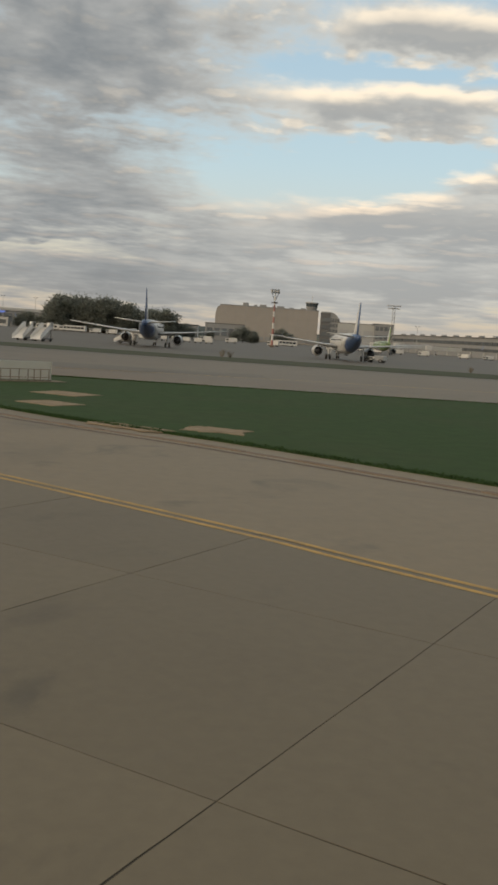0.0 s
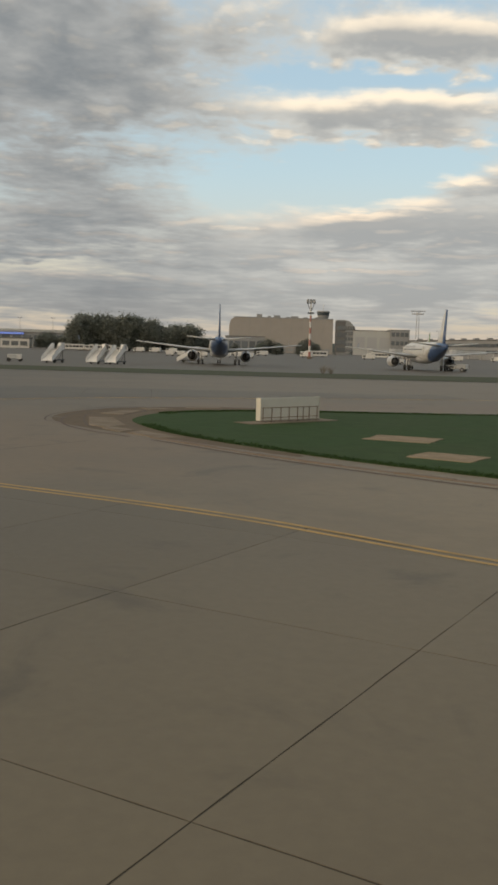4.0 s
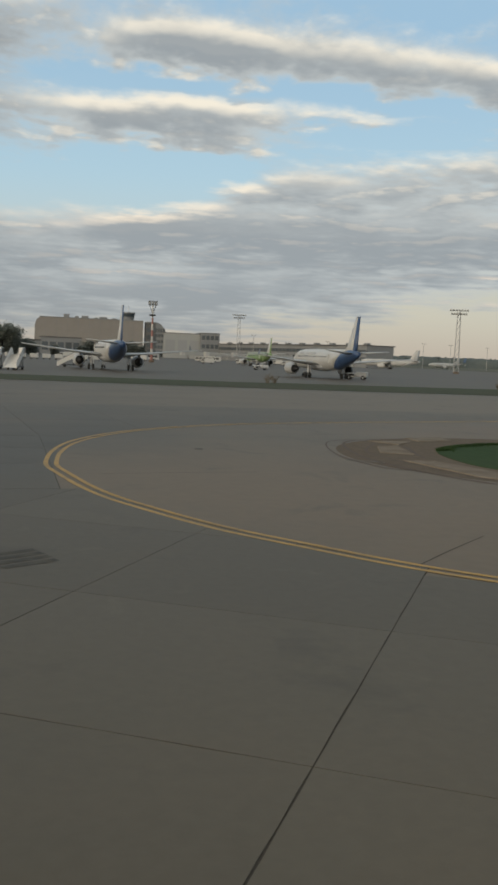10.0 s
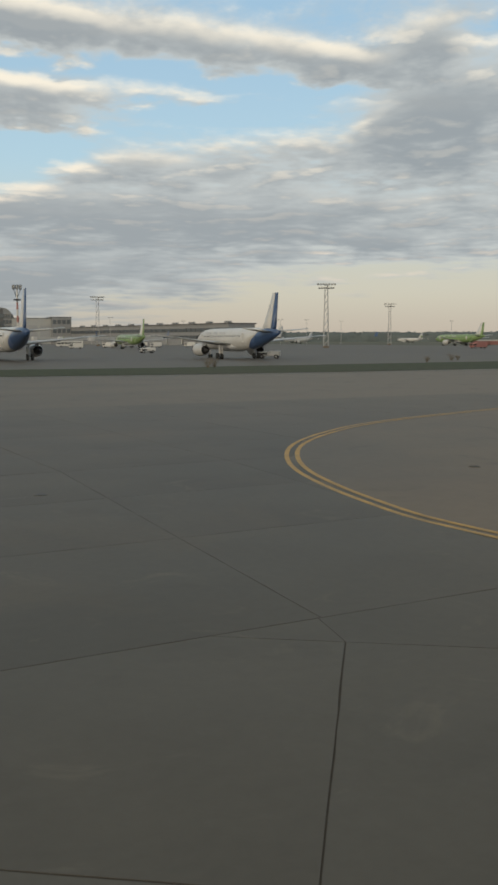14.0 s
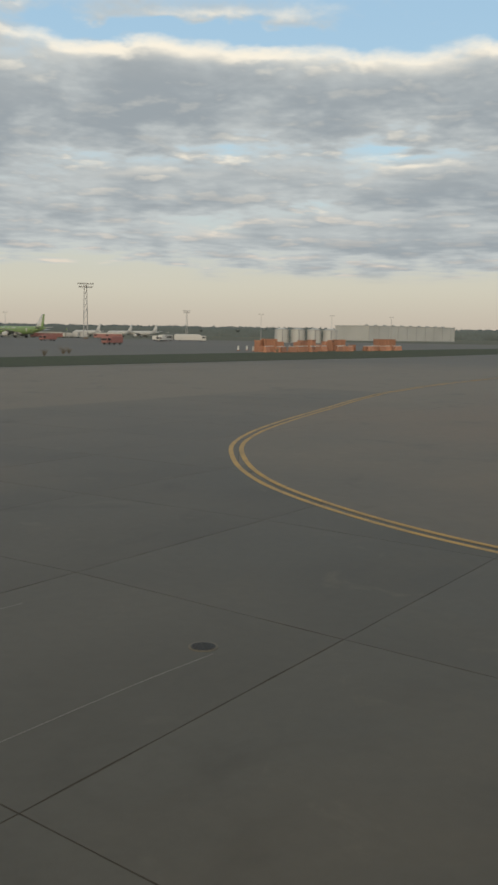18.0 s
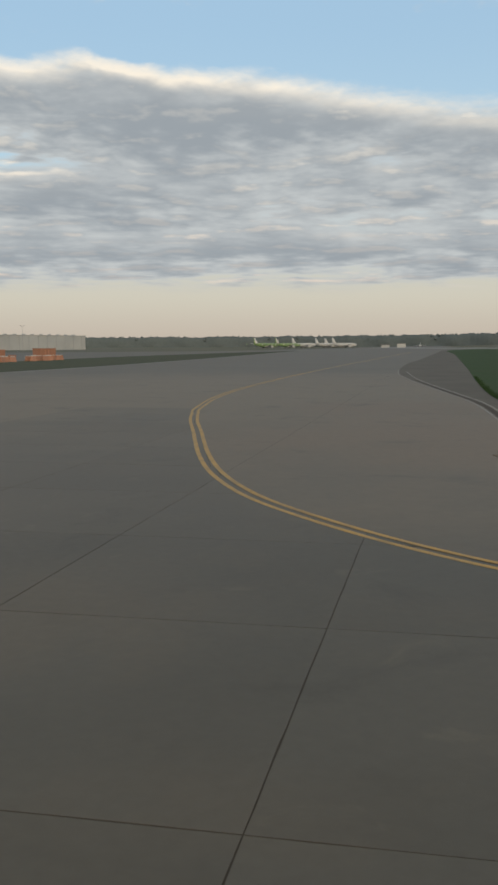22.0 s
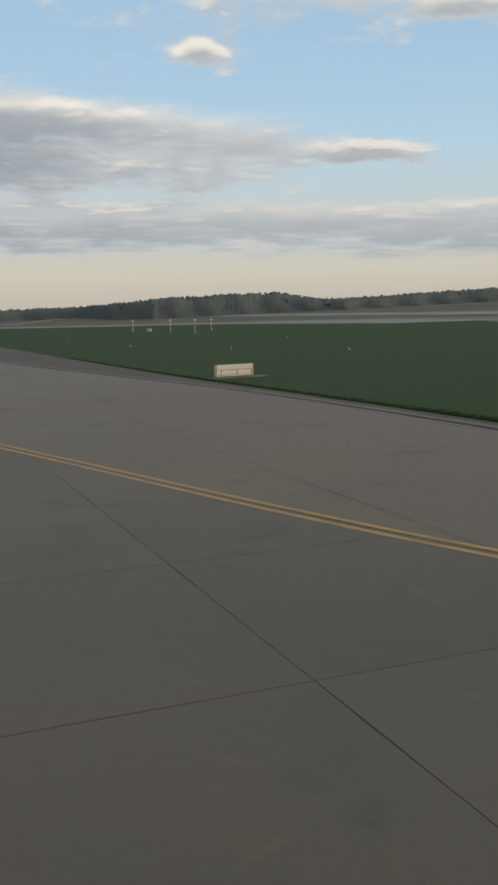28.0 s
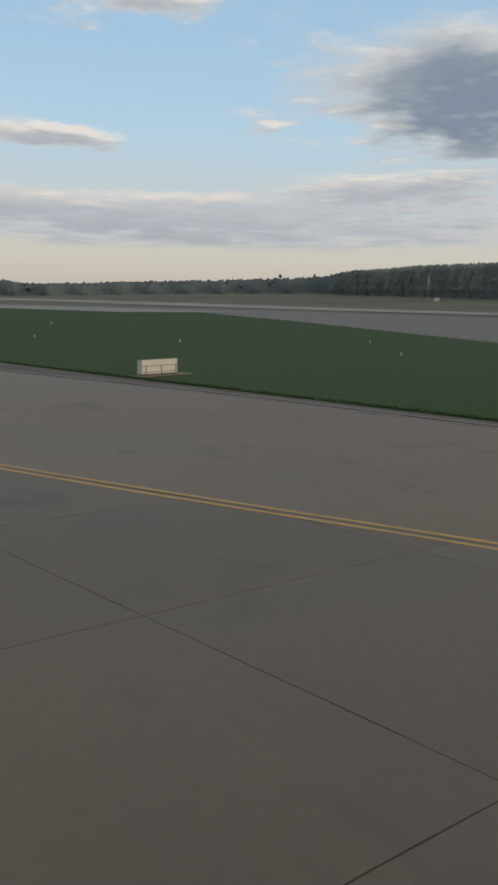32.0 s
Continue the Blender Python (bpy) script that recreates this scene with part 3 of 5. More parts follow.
# the turf island between the taxiways
SW_EDGE = [(404, -146), (218, -75), (98, -17), (47, 8.5), (28, 14.2), (12, 21.8), (6.8, 25.4), (0, 30.8), (-5.4, 34.4), (-8.5, 36.7), (-13.6, 41.2), (-18.6, 47.3), (-21.1, 52.6)]
N_EDGE = [(-21.5, 56.0), (-20.4, 60), (-17, 62.8), (-13, 63.9), (-9, 64.4), (-3, 65.2), (11, 67.2), (23.7, 69), (50.5, 71.9), (113.8, 78.3), (300, 98), (555, 125)]
FAR_EDGE = [(760, 110), (780, 68), (624, -5), (506, -70), (475, -110)]
island = smooth_line(SW_EDGE + N_EDGE + FAR_EDGE, 5, closed=True)
single("grass_island", draped(island, 0.02, 0.04), "grass", "wide island of short dark green grass between taxiways", "grass", kind="structure")

KERB_SW = [(220, -77), (97.2, -18.5), (46.2, 7.2), (27.2, 12.9), (11.2, 20.6), (6.0, 24.3), (-0.8, 29.7), (-6.2, 33.3), (-9.3, 35.6), (-14.5, 40.2), (-19.7, 46.1)]
TIP = [(-22.5, 49.2), (-24.8, 52.6), (-25.6, 56.4), (-24.6, 60.8), (-21.6, 64.2), (-17.4, 66.0), (-12.8, 65.6)]
SHOULDER = [(-4, 66.6), (6.9, 68.3), (14, 69.8), (20.8, 71.5), (48, 78.2), (78, 84), (136, 91), (185, 95), (420, 117), (540, 129)]
soil_line = smooth_line([(-14.2, 40.9), (-19.6, 46.4)] + TIP + [(-8, 64.6), (-14, 62), (-19, 58), (-19.2, 52), (-15.5, 44.6)], 5, closed=True)
single("bare_soil", draped(soil_line, -0.003), "soil", "bare brown soil round the tip of the turf", "soil", kind="structure")
shoulder_line = smooth_line([(-12.2, 65.6)] + SHOULDER, 5) + [Vector((540, 122)), Vector((300, 96)), Vector((113, 77)), Vector((50, 70.5)), Vector((11, 66)), Vector((-8, 63.8))]
single("shoulder", draped(shoulder_line, -0.002), "shoulder", "dark grey asphalt shoulder beside the turf", "shoulder", kind="structure")

# ---------------------------------------------------------------- painted lines
EDGE_LINE = [(60, -30), (20, 1.0), (3.8, 13.9), (0.1, 17.0), (-5.7, 21.4), (-11.5, 25.5), (-16.2, 29.3), (-22, 32.7), (-25.4, 34.5), (-28.1, 36.1), (-30.4, 38.1), (-32.0, 40.1), (-33.1, 41.6), (-33.9, 43.0),
             (-34.65, 44.6), (-35.25, 46.0), (-35.8, 47.9), (-36.3, 50.4), (-36.6, 52.2), (-36.6, 53.8), (-36.4, 56.3), (-35.9, 59.2), (-35.05, 61.8), (-33.8, 64.4), (-32.3, 66.6), (-30.3, 68.8), (-27.7, 71.1), (-24.3, 73.2),
             (-20.3, 75.1), (-16, 76.9), (-12.3, 78.4), (-7, 80.6), (-2.7, 82.2), (2.1, 83.8), (16, 87.2), (40.4, 91), (93.6, 97.2), (200, 108), (420, 130)]
edge_curve = smooth_line(EDGE_LINE, 8)
lines = thing("taxiway_edge_marking", "double yellow painted line curving along the taxiway", "marking", kind="structure")
for off in (0.165, -0.165):
    part("painted_line", ribbon(edge_curve, 0.145, 0.004, off), "yellow", lines)

# holding position marking: two solid and two broken bars, partly painted over
hold = thing("holding_position_marking", "orange-yellow solid and broken bars, fresh paint on concrete", "marking", pose(-39.85, 37.72, 0, 0, 0, 33.5), kind="structure")
for k in range(2):
    part("solid_bar", boxed(-4.75, -0.30 * k - 0.1, 0.002, 9.0, 0.17, 0.003), "orange_yellow", hold)
for k in (2, 3):
    for j in range(5):
        part("broken_bar", boxed(-0.80 - 1.60 * j + 0.05 * k, -0.30 * k - 0.1, 0.002, 0.95, 0.19, 0.003), "orange_yellow", hold)


def flat(x, y, w, d, z=0.002):
    """A ragged painted patch, lying 2 mm above the concrete."""
    bm = bmesh.new()
    pts = [(-w / 2, -d / 2), (-w / 6, -d / 2.3), (w / 5, -d / 1.9), (w / 2, -d / 2.2), (w / 2.1, 0), (w / 2, d / 2), (w / 8, d / 2.2), (-w / 4, d / 1.9), (-w / 2.1, d / 2)]
    bm.faces.new([bm.verts.new((x + px, y + py, z)) for px, py in pts])
    return bm


cover = thing("old_holding_marking", "worn and blacked-out remains of an old painted marking", "marking", pose(-39.85, 37.72, 0, 0, 0, 33.5), kind="structure")
for k in range(2):
    part("worn_bar", flat(1.4, -0.30 * k - 0.1, 3.2, 0.17), "worn_brown", cover)
for k in range(4):
    part("blacked_out_bar", flat(2.9 - 0.05 * k, 0.22 - 0.30 * k, 1.1, 0.2, 0.005), "blackout", cover)
for k in (2, 3):
    part("blacked_out_bar", flat(-1.50 + 0.05 * k, -0.30 * k - 0.1, 0.55, 0.2), "worn_brown", cover)
    part("worn_bar", flat(1.05, -0.30 * k - 0.1, 1.1, 0.24), "worn_brown", cover)
# the dull far centre line and a pale edge of the far lane
single("far_centre_line", ribbon(smooth_line([(-70, 118), (0, 117), (60, 121), (140, 132), (300, 158)], 5), 0.2, 0.002), "faded", "faint pale line along the far lane", "marking", kind="structure")
for n, (x, y, l) in enumerate([(-26.0, 55.5, 1.2)]):
    single("worn_mark", ribbon([Vector((x, y)), Vector((x + l, y - 0.8))], 0.3, 0.003), "faded", "short pale worn stroke of paint", "marking", kind="structure")


# ---------------------------------------------------------------- kerbs
def kerb_run(name, label, points, piece, width, z, mat, first, count):
    holder = thing(name, label, "kerb", kind="structure")
    line = smooth_line(points, 12)
    acc, last, made = 0.0, line[0], 0
    stone = mesh_of("kerb_stone", boxed(0, 0, -0.07, piece - 0.03, width, 0.22, bevel=0.02), mat)
    for p in line[1:]:
        seg = (p - last).length
        while acc + piece <= seg + 1e-6 and made < first + count:
            acc += piece
            q = last.lerp(p, (acc - piece / 2) / seg)
            d = p - last
            if made >= first:
                ob = new("kerb_stone", stone)
                ob.parent = holder
                ob.matrix_local = pose(q.x, q.y, rise(q.x, q.y) + z + 0.01 * math.sin(made * 2.3), 0, 0, math.degrees(math.atan2(d.y, d.x)) + 0.4 * math.sin(made * 1.7))
            made += 1
        acc -= seg
        last = p
    return holder


kerb_run("kerb_south", "low reddish-brown concrete kerb between taxiway and turf", list(reversed(KERB_SW)), 2.0, 0.30, -0.02, "kerb", 0, 95)
kerb_run("kerb_north", "pale concrete drain edge beside the shoulder", [(-12.2, 65.6)] + SHOULDER, 2.0, 0.15, -0.02, "pale_kerb", 0, 50)
kerb_run("kerb_north_inner", "pale inner concrete drain edge beside the shoulder", [(-11.8, 64.9), (-4, 65.95), (6.9, 67.65), (14, 69.1), (20.8, 70.8), (48, 77.3), (78, 83)], 2.0, 0.14, -0.02, "pale_kerb", 0, 45)
drain = smooth_line([(-12, 65.25), (-4, 66.27), (6.9, 67.97), (14, 69.45), (20.8, 71.15), (48, 77.7)], 6)
single("drain_channel", ribbon(drain, 0.3, 0.003), "joint", "dark narrow drain channel between pale edges", "drain", kind="structure")
gutter = smooth_line([(46, 5.9), (27, 12.2), (11, 19.9), (5.8, 23.7), (-1.0, 29.1), (-6.4, 32.7), (-9.6, 35.0), (-14.8, 39.7), (-19.6, 45.2)], 6)
single("gutter_joint", ribbon(gutter, 0.16, 0.001), "rust_joint", "dark reddish joint along the kerb", "joint", kind="structure")

# pads and worn spots in the turf
rng = random.Random(31)
for n, (x, y, w, d, r, ragged) in enumerate([(-9.5, 48.2, 2.75, 2.3, -24, 0.05), (-8.95, 41.8, 2.3, 2.05, -32, 0.05), (-4.4, 33.95, 3.3, 1.1, -33, 0.22), (-1.2, 34.9, 2.2, 1.7, -12, 0.2), (-14.0, 56.0, 6.0, 1.3, 43, 0.03), (18.7, 65.9, 1.0, 4.0, 18, 0.03)]):
    bm = bmesh.new()
    corners = [(-w / 2, -d / 2), (w / 2, -d / 2), (w / 2, d / 2), (-w / 2, d / 2)]
    pts = []
    for (ax, ay), (bx, by) in zip(corners, corners[1:] + corners[:1]):
        pts += [Vector((ax + (bx - ax) * k / 7 + rng.uniform(-1, 1) * ragged, ay + (by - ay) * k / 7 + rng.uniform(-1, 1) * ragged)) for k in range(7)]
    f = bm.faces.new([bm.verts.new((p.x, p.y, 0)) for p in pts])
    ext = bmesh.ops.extrude_face_region(bm, geom=[f])
    bmesh.ops.translate(bm, verts=[v for v in ext["geom"] if isinstance(v, bmesh.types.BMVert)], vec=(0, 0, 0.03))
    bmesh.ops.recalc_face_normals(bm, faces=bm.faces)
    single("concrete_pad" if n > 3 else "worn_patch", bm, "plate" if n > 3 else "sandy", "thin concrete pad set in the turf" if n > 3 else "bare sandy patch worn into the turf", "pad", pose(x, y, 0.015, 0, 0, r), kind="structure")
# broken concrete plates in the bare soil
for pts in (((-22.9, 60.6), (-21.7, 61.4), (-22.4, 57.7), (-23.7, 58.1)), ((-23.8, 55.5), (-22.6, 55.4), (-21.4, 51.3), (-22.2, 50.0), (-23.0, 50.9)), ((-22.1, 50.3), (-20.7, 49.1), (-21.2, 47.9), (-22.2, 49.4)),
            ((-22.3, 63.4), (-20.2, 63.4), (-21.5, 61.7)), ((-19.7, 65.4), (-17.5, 66.2), (-17.8, 64.3), (-19.7, 63.6)), ((-20.4, 48.8), (-18.6, 46.4), (-19.4, 45.9), (-20.9, 47.7))):
    cx, cy = sum(p[0] for p in pts) / len(pts), sum(p[1] for p in pts) / len(pts)
    bm = bmesh.new()
    f = bm.faces.new([bm.verts.new((x - cx, y - cy, 0)) for x, y in pts])
    top = bmesh.ops.extrude_face_region(bm, geom=[f])
    tv = [v for v in top["geom"] if isinstance(v, bmesh.types.BMVert)]
    bmesh.ops.translate(bm, verts=tv, vec=(0, 0, 0.035))
    bmesh.ops.scale(bm, vec=(0.97, 0.97, 1), verts=tv)
    bmesh.ops.recalc_face_normals(bm, faces=bm.faces)
    single("soil_plate", bm, "plate", "old sandy concrete plate sunk in bare soil", "plate", pose(cx, cy, -0.008), kind="structure")

# drain covers on the concrete
for x, y in ((-43.25, 58.05), (-31.0, 58.3)):
    cover_ = thing("manhole", "round dark iron cover set flush in the concrete", "manhole", pose(x, y, 0))
    bm = bmesh.new()
    bmesh.ops.create_cone(bm, cap_ends=True, segments=28, radius1=0.175, radius2=0.175, depth=0.012)
    part("frame_ring", bm, "faded", cover_, "pale worn ring")
    bm = bmesh.new()
    bmesh.ops.create_cone(bm, cap_ends=True, segments=28, radius1=0.15, radius2=0.145, depth=0.02)
    for k in range(-4, 5):
        box(bm, k * 0.03, 0, 0.011, 0.011, 2 * math.sqrt(max(0.135 ** 2 - (k * 0.03) ** 2, 0.0005)), 0.005)
    part("lid", bm, "iron", cover_)
for pts in ([(-43.35, 57.8), (-44.6, 57.75), (-46.4, 57.6)], [(-43.6, 61.0), (-44.6, 60.95), (-46.2, 60.65)], [(-46.3, 59.9), (-47.4, 59.4)]):
    single("sealed_crack", ribbon(smooth_line(pts, 5), 0.014, 0.003), "pale_kerb", "thin pale sealed crack across the concrete", "crack", kind="structure")

# dark cracks that ring the bare tip
for pts, w in (([(-19.0, 65.4), (-23.4, 63.0), (-24.9, 57.5), (-24.7, 53.3), (-23.8, 50.3), (-22.4, 48.1), (-20.6, 46.2)], 0.13), ([(-22.4, 62.3), (-24.1, 58.6), (-24.0, 55.4), (-23.1, 51.0), (-22.2, 49.4), (-20.7, 47.6)], 0.10),
               ([(-22.6, 64.2), (-24.6, 62.3), (-25.8, 57.2), (-25.5, 53.4), (-24.7, 52.4)], 0.07), ([(-21.7, 61.4), (-21.7, 60.2), (-22.3, 57.6), (-22.5, 56.4)], 0.12), ([(-23.7, 57.9), (-22.4, 57.5)], 0.1),
               ([(-22.3, 61.6), (-20.0, 63.2), (-17.6, 64.1)], 0.08)):
    single("soil_crack", ribbon(smooth_line(pts, 7), w, 0.003), "rust_joint", "dark crack in the worn edge of the pavement", "crack", kind="structure")
# pale concrete border in front of the far grass strip, and two joints past the yellow line
single("pale_border", ribbon(smooth_line([(x, y - 0.9) for x, y in LANE_N], 5), 0.9, 0.004), "far_lane", "pale concrete border along the far grass strip", "border", kind="structure")
for pts in ([(-35.3, 50.5), (-33, 51.0), (-30.3, 51.4)], [(-26.4, 36.4), (-24.7, 39.5), (-21.9, 44.1)], [(-30.8, 37.9), (-29.2, 39.6), (-27.8, 41)]):
    single("long_joint", ribbon(smooth_line(pts, 4), 0.03, -0.003), "joint", "thin dark joint running across the taxiway", "joint", kind="structure")

# ---------------------------------------------------------------- boards in the turf
def sign_board(x, y, yaw, length, height, lift, posts, label):
    s = thing("guidance_sign", label, "sign", pose(x, y, 0.04, 0, 0, yaw), group="taxiway guidance signs")
    part("panel", boxed(0, 0.16, lift + height / 2, length, 0.05, height, bevel=0.01), "board", s)
    part("cabinet", boxed(0, 0.30, lift + height / 2 - 0.01, length - 0.04, 0.22, height - 0.04, bevel=0.015), "board", s)
    for k in (-1, 1):
        part("end_cap", boxed(k * (length / 2 + 0.012), 0.27, lift + height / 2, 0.025, 0.32, height, bevel=0.006), "board", s)
    for k in posts:
        p = part("post", boxed(k * length / 2, 0.122, (lift + height * 0.58) / 2, 0.045, 0.02, lift + height * 0.58), "rust", s)
        part("foot_plate", boxed(k * length / 2, 0.06, 0.012, 0.18, 0.18, 0.024), "dark", p)
    for z in (0.12, 0.56):
        part("rail", boxed(0, 0.127, lift + height * z, length * 0.97, 0.012, 0.035), "rust", s)
    return s


sign_board(-13.79, 56.10, 43.5, 4.15, 1.10, 0.07, (-0.92, -0.63, -0.33, -0.05, 0.24, 0.44, 0.65, 0.93), "long cream sign cabinet on brown posts, back to the taxiway")
sign_board(18.45, 65.92, -72, 2.55, 0.70, 0.08, (-0.78, 0.10, 0.93), "short cream sign cabinet on brown posts in the turf")


# ---------------------------------------------------------------- small lights in the turf
def edge_light():
    s = thing("edge_light", "small white taxiway edge light on a short stem", "light", pose(66, 54, 0.02), group="edge lights")
    part("stem", rodded((0, 0, 0), (0, 0, 0.2), 0.025), "steel", s)
    part("base", rodded((0, 0, 0), (0, 0, 0.04), 0.09, 10), "kerb", s)
    bm = bmesh.new()
    bmesh.ops.create_uvsphere(bm, u_segments=10, v_segments=6, radius=0.06, matrix=Matrix.Translation((0, 0, 0.24)))
    part("lens", bm, "lens", s, smooth=True)
    return s


first_light = edge_light()
for x, y in ((53, 45), (47, 27), (28.5, 40.2), (57, 3.2), (88, 62), (120, 30), (140, 66)):
    copy_thing(first_light, pose(x, y, 0.02 + rise(x, y)))


def approach_post(h, bar):
    s = thing("approach_light_post", "white frangible light post with a crossbar", "light post", group="approach light posts")
    part("mast", rodded((0, 0, 0), (0, 0, h), 0.07, 8), "white", s)
    part("crossbar", boxed(0, 0, h, bar, 0.12, 0.14), "white", s)
    part("footing", boxed(0, 0, 0.15, 0.9, 0.9, 0.3, bevel=0.05), "kerb", s)
    for k in (-1, 0, 1):
        part("lamp", boxed(k * bar * 0.42, 0, h + 0.16, 0.16, 0.16, 0.22, bevel=0.03), "lens", s)
    return s


post = approach_post(3.3, 1.0)
post.matrix_world = pose(265, 35, rise(265, 35), 0, 0, 20)
for x, y in ((217, 32), (195, 30), (241, 15)):
    copy_thing(post, pose(x, y, rise(x, y) - 0.02, 0, 0, 20))
cab = thing("equipment_box", "low pale equipment box standing in the turf", "equipment box", pose(258, 31, 0.02, 0, 0, 30))
part("body", boxed(0, 0, 0.5, 1.6, 0.8, 0.9, bevel=0.05), "pale_wall", cab)
part("plinth", boxed(0, 0, 0.03, 2.0, 1.1, 0.06, bevel=0.02), "kerb", cab)


# ---------------------------------------------------------------- aircraft
def circle_ring(y, zc, rx, rz, k=20):
    return [(rx * math.cos(a), y, zc + rz * math.sin(a)) for a in np.linspace(0, 2 * math.pi, k, endpoint=False)]


def foil(x, le, chord, z, t, twist=0.0):
    prof = [(0, 0), (0.08, 0.5), (0.3, 0.62), (0.65, 0.4), (1, 0.03), (0.65, -0.3), (0.3, -0.42), (0.08, -0.35)]
    return [(x, le - u * chord, z + v * t * chord) for u, v in prof]


def fin_foil(z, le, chord, t):
    prof = [(0, 0), (0.1, 0.5), (0.35, 0.6), (0.7, 0.35), (1, 0.03), (0.7, -0.35), (0.35, -0.6), (0.1, -0.5)]
    return [(v * t * chord, le - u * chord, z) for u, v in prof]


def cut(bm, co, no, keep_front):
    bmesh.ops.bisect_plane(bm, geom=bm.verts[:] + bm.edges[:] + bm.faces[:], plane_co=co, plane_no=no, clear_inner=keep_front, clear_outer=not keep_front)
    edges = [e for e in bm.edges if e.is_boundary]
    if edges:
        bmesh.ops.holes_fill(bm, edges=edges)
    return bm


def airliner(label, body, tail, fin_front, group):
    s = thing("airliner", label, "aircraft", group=group)
    rings = [(18.75, 3.45, 0.06, 0.06), (18.45, 3.47, 0.55, 0.5), (17.6, 3.55, 1.1, 1.0), (16.2, 3.65, 1.55, 1.5), (14.4, 3.72, 1.86, 1.9), (12, 3.75, 1.97, 2.06), (4, 3.75, 1.98, 2.07),
             (-5, 3.75, 1.98, 2.07), (-8.5, 3.86, 1.9, 1.95), (-12, 4.2, 1.58, 1.6), (-15, 4.55, 1.1, 1.15), (-17.4, 4.8, 0.62, 0.68), (-18.7, 4.92, 0.28, 0.33)]

    def hull():
        bm = bmesh.new()
        return loft(bm, [circle_ring(y, zc, rx, rz) for y, zc, rx, rz in rings])

    co, no = (0, -11.5, 4.2), Vector((0, 1, 1.55)).normalized()
    part("fuselage", cut(hull(), co, no, True), body, s, smooth=True)
    part("tail_cone", cut(hull(), co, no, False), tail, s, "painted rear of the fuselage", smooth=True)
    part("belly_fairing", loft(bmesh.new(), [circle_ring(y, 2.35, rx, rz, 14) for y, rx, rz in ((6.0, 0.8, 0.3), (4.5, 1.9, 0.9), (-1.5, 1.95, 0.95), (-4.2, 0.7, 0.3))]), "wing", s, smooth=True)
    for k in (-1, 1):
        w = part("wing", loft(bmesh.new(), [foil(k * 1.5, 5.2, 7.0, 2.75, 0.13), foil(k * 6.2, 2.5, 4.2, 3.25, 0.11), foil(k * 16.9, -3.4, 1.6, 4.45, 0.09)]), "wing", s, smooth=True)
        part("winglet", loft(bmesh.new(), [foil(k * 16.85, -3.7, 1.3, 4.35, 0.08), foil(k * 17.0, -4.3, 0.7, 5.2, 0.08)]), tail, w)
        for x in (4.3, 8.4, 11.6):
            part("flap_fairing", loft(bmesh.new(), [circle_ring(yy, zz - 0.1 + 0.11 * (x - 4), rr, rr, 8) for yy, zz, rr in ((1.6 - 0.5 * x, 2.85, 0.05), (0.2 - 0.5 * x, 2.7, 0.2), (-1.2 - 0.5 * x, 2.72, 0.22), (-2.6 - 0.5 * x, 2.9, 0.03))]), "wing", w)
            w.children[-1].location.x = k * x
        part("tailplane", loft(bmesh.new(), [foil(k * 0.6, -13.2, 4.2, 5.0, 0.1), foil(k * 6.2, -16.6, 1.5, 5.55, 0.09)]), "white", s, smooth=True)
        bm = loft(bmesh.new(), [circle_ring(y, 1.72, r, r, 18) for y, r in ((5.6, 0.98), (5.4, 1.12), (4.2, 1.2), (2.6, 1.12), (1.4, 0.86))], cap=False)
        e = part("engine", bm, "white", s, smooth=True)
        e.location.x = k * 5.75
        part("fan", loft(bmesh.new(), [circle_ring(y, 1.72, r, r, 18) for y, r in ((5.2, 0.95), (5.15, 0.2), (5.35, 0.02))]), "dark", e)
        part("exhaust_cone", loft(bmesh.new(), [circle_ring(y, 1.72, r, r, 14) for y, r in ((2.0, 0.8), (1.9, 0.52), (0.6, 0.4), (-0.1, 0.05))]), "dark", e)
        part("pylon", boxed(0, 2.9, 2.75, 0.3, 3.4, 0.7, bevel=0.08), "wing", e)
        leg = part("main_gear", rodded((k * 3.8, -0.9, 0.55), (k * 3.7, -0.6, 2.7), 0.16, 8), "steel", s)
        for j in (-0.42, 0.42):
            part("tyre", rodded((k * 3.8 + j - 0.17, -0.9, 0.58), (k * 3.8 + j + 0.17, -0.9, 0.58), 0.58, 18), "rubber", leg)
        part("gear_door", boxed(k * 3.35, -0.75, 1.75, 0.06, 1.1, 1.5), "white", leg)
    ng = part("nose_gear", rodded((0, 13.2, 0.4), (0, 13.0, 2.2), 0.1, 8), "steel", s)
    for j in (-0.25, 0.25):
        part("tyre", rodded((j - 0.11, 13.2, 0.39), (j + 0.11, 13.2, 0.39), 0.39, 16), "rubber", ng)

    def fin():
        return loft(bmesh.new(), [fin_foil(5.0, -10.8, 6.6, 0.09), fin_foil(6.4, -12.4, 5.3, 0.09), fin_foil(11.75, -16.2, 2.1, 0.08)])

    co2, no2 = (0, -15.9, 6.5), Vector((0, 1, 0.26)).normalized()
    part("fin", cut(fin(), co2, no2, True), fin_front, s, smooth=True)
    part("rudder", cut(fin(), co2, no2, False), tail, s, "painted rear of the fin", smooth=True)
    if tail == "blue":
        part("emblem", boxed(0, -15.35, 9.0, 0.40, 0.8, 1.7, bevel=0.04), "lettering", s, "pale blue emblem on the fin")
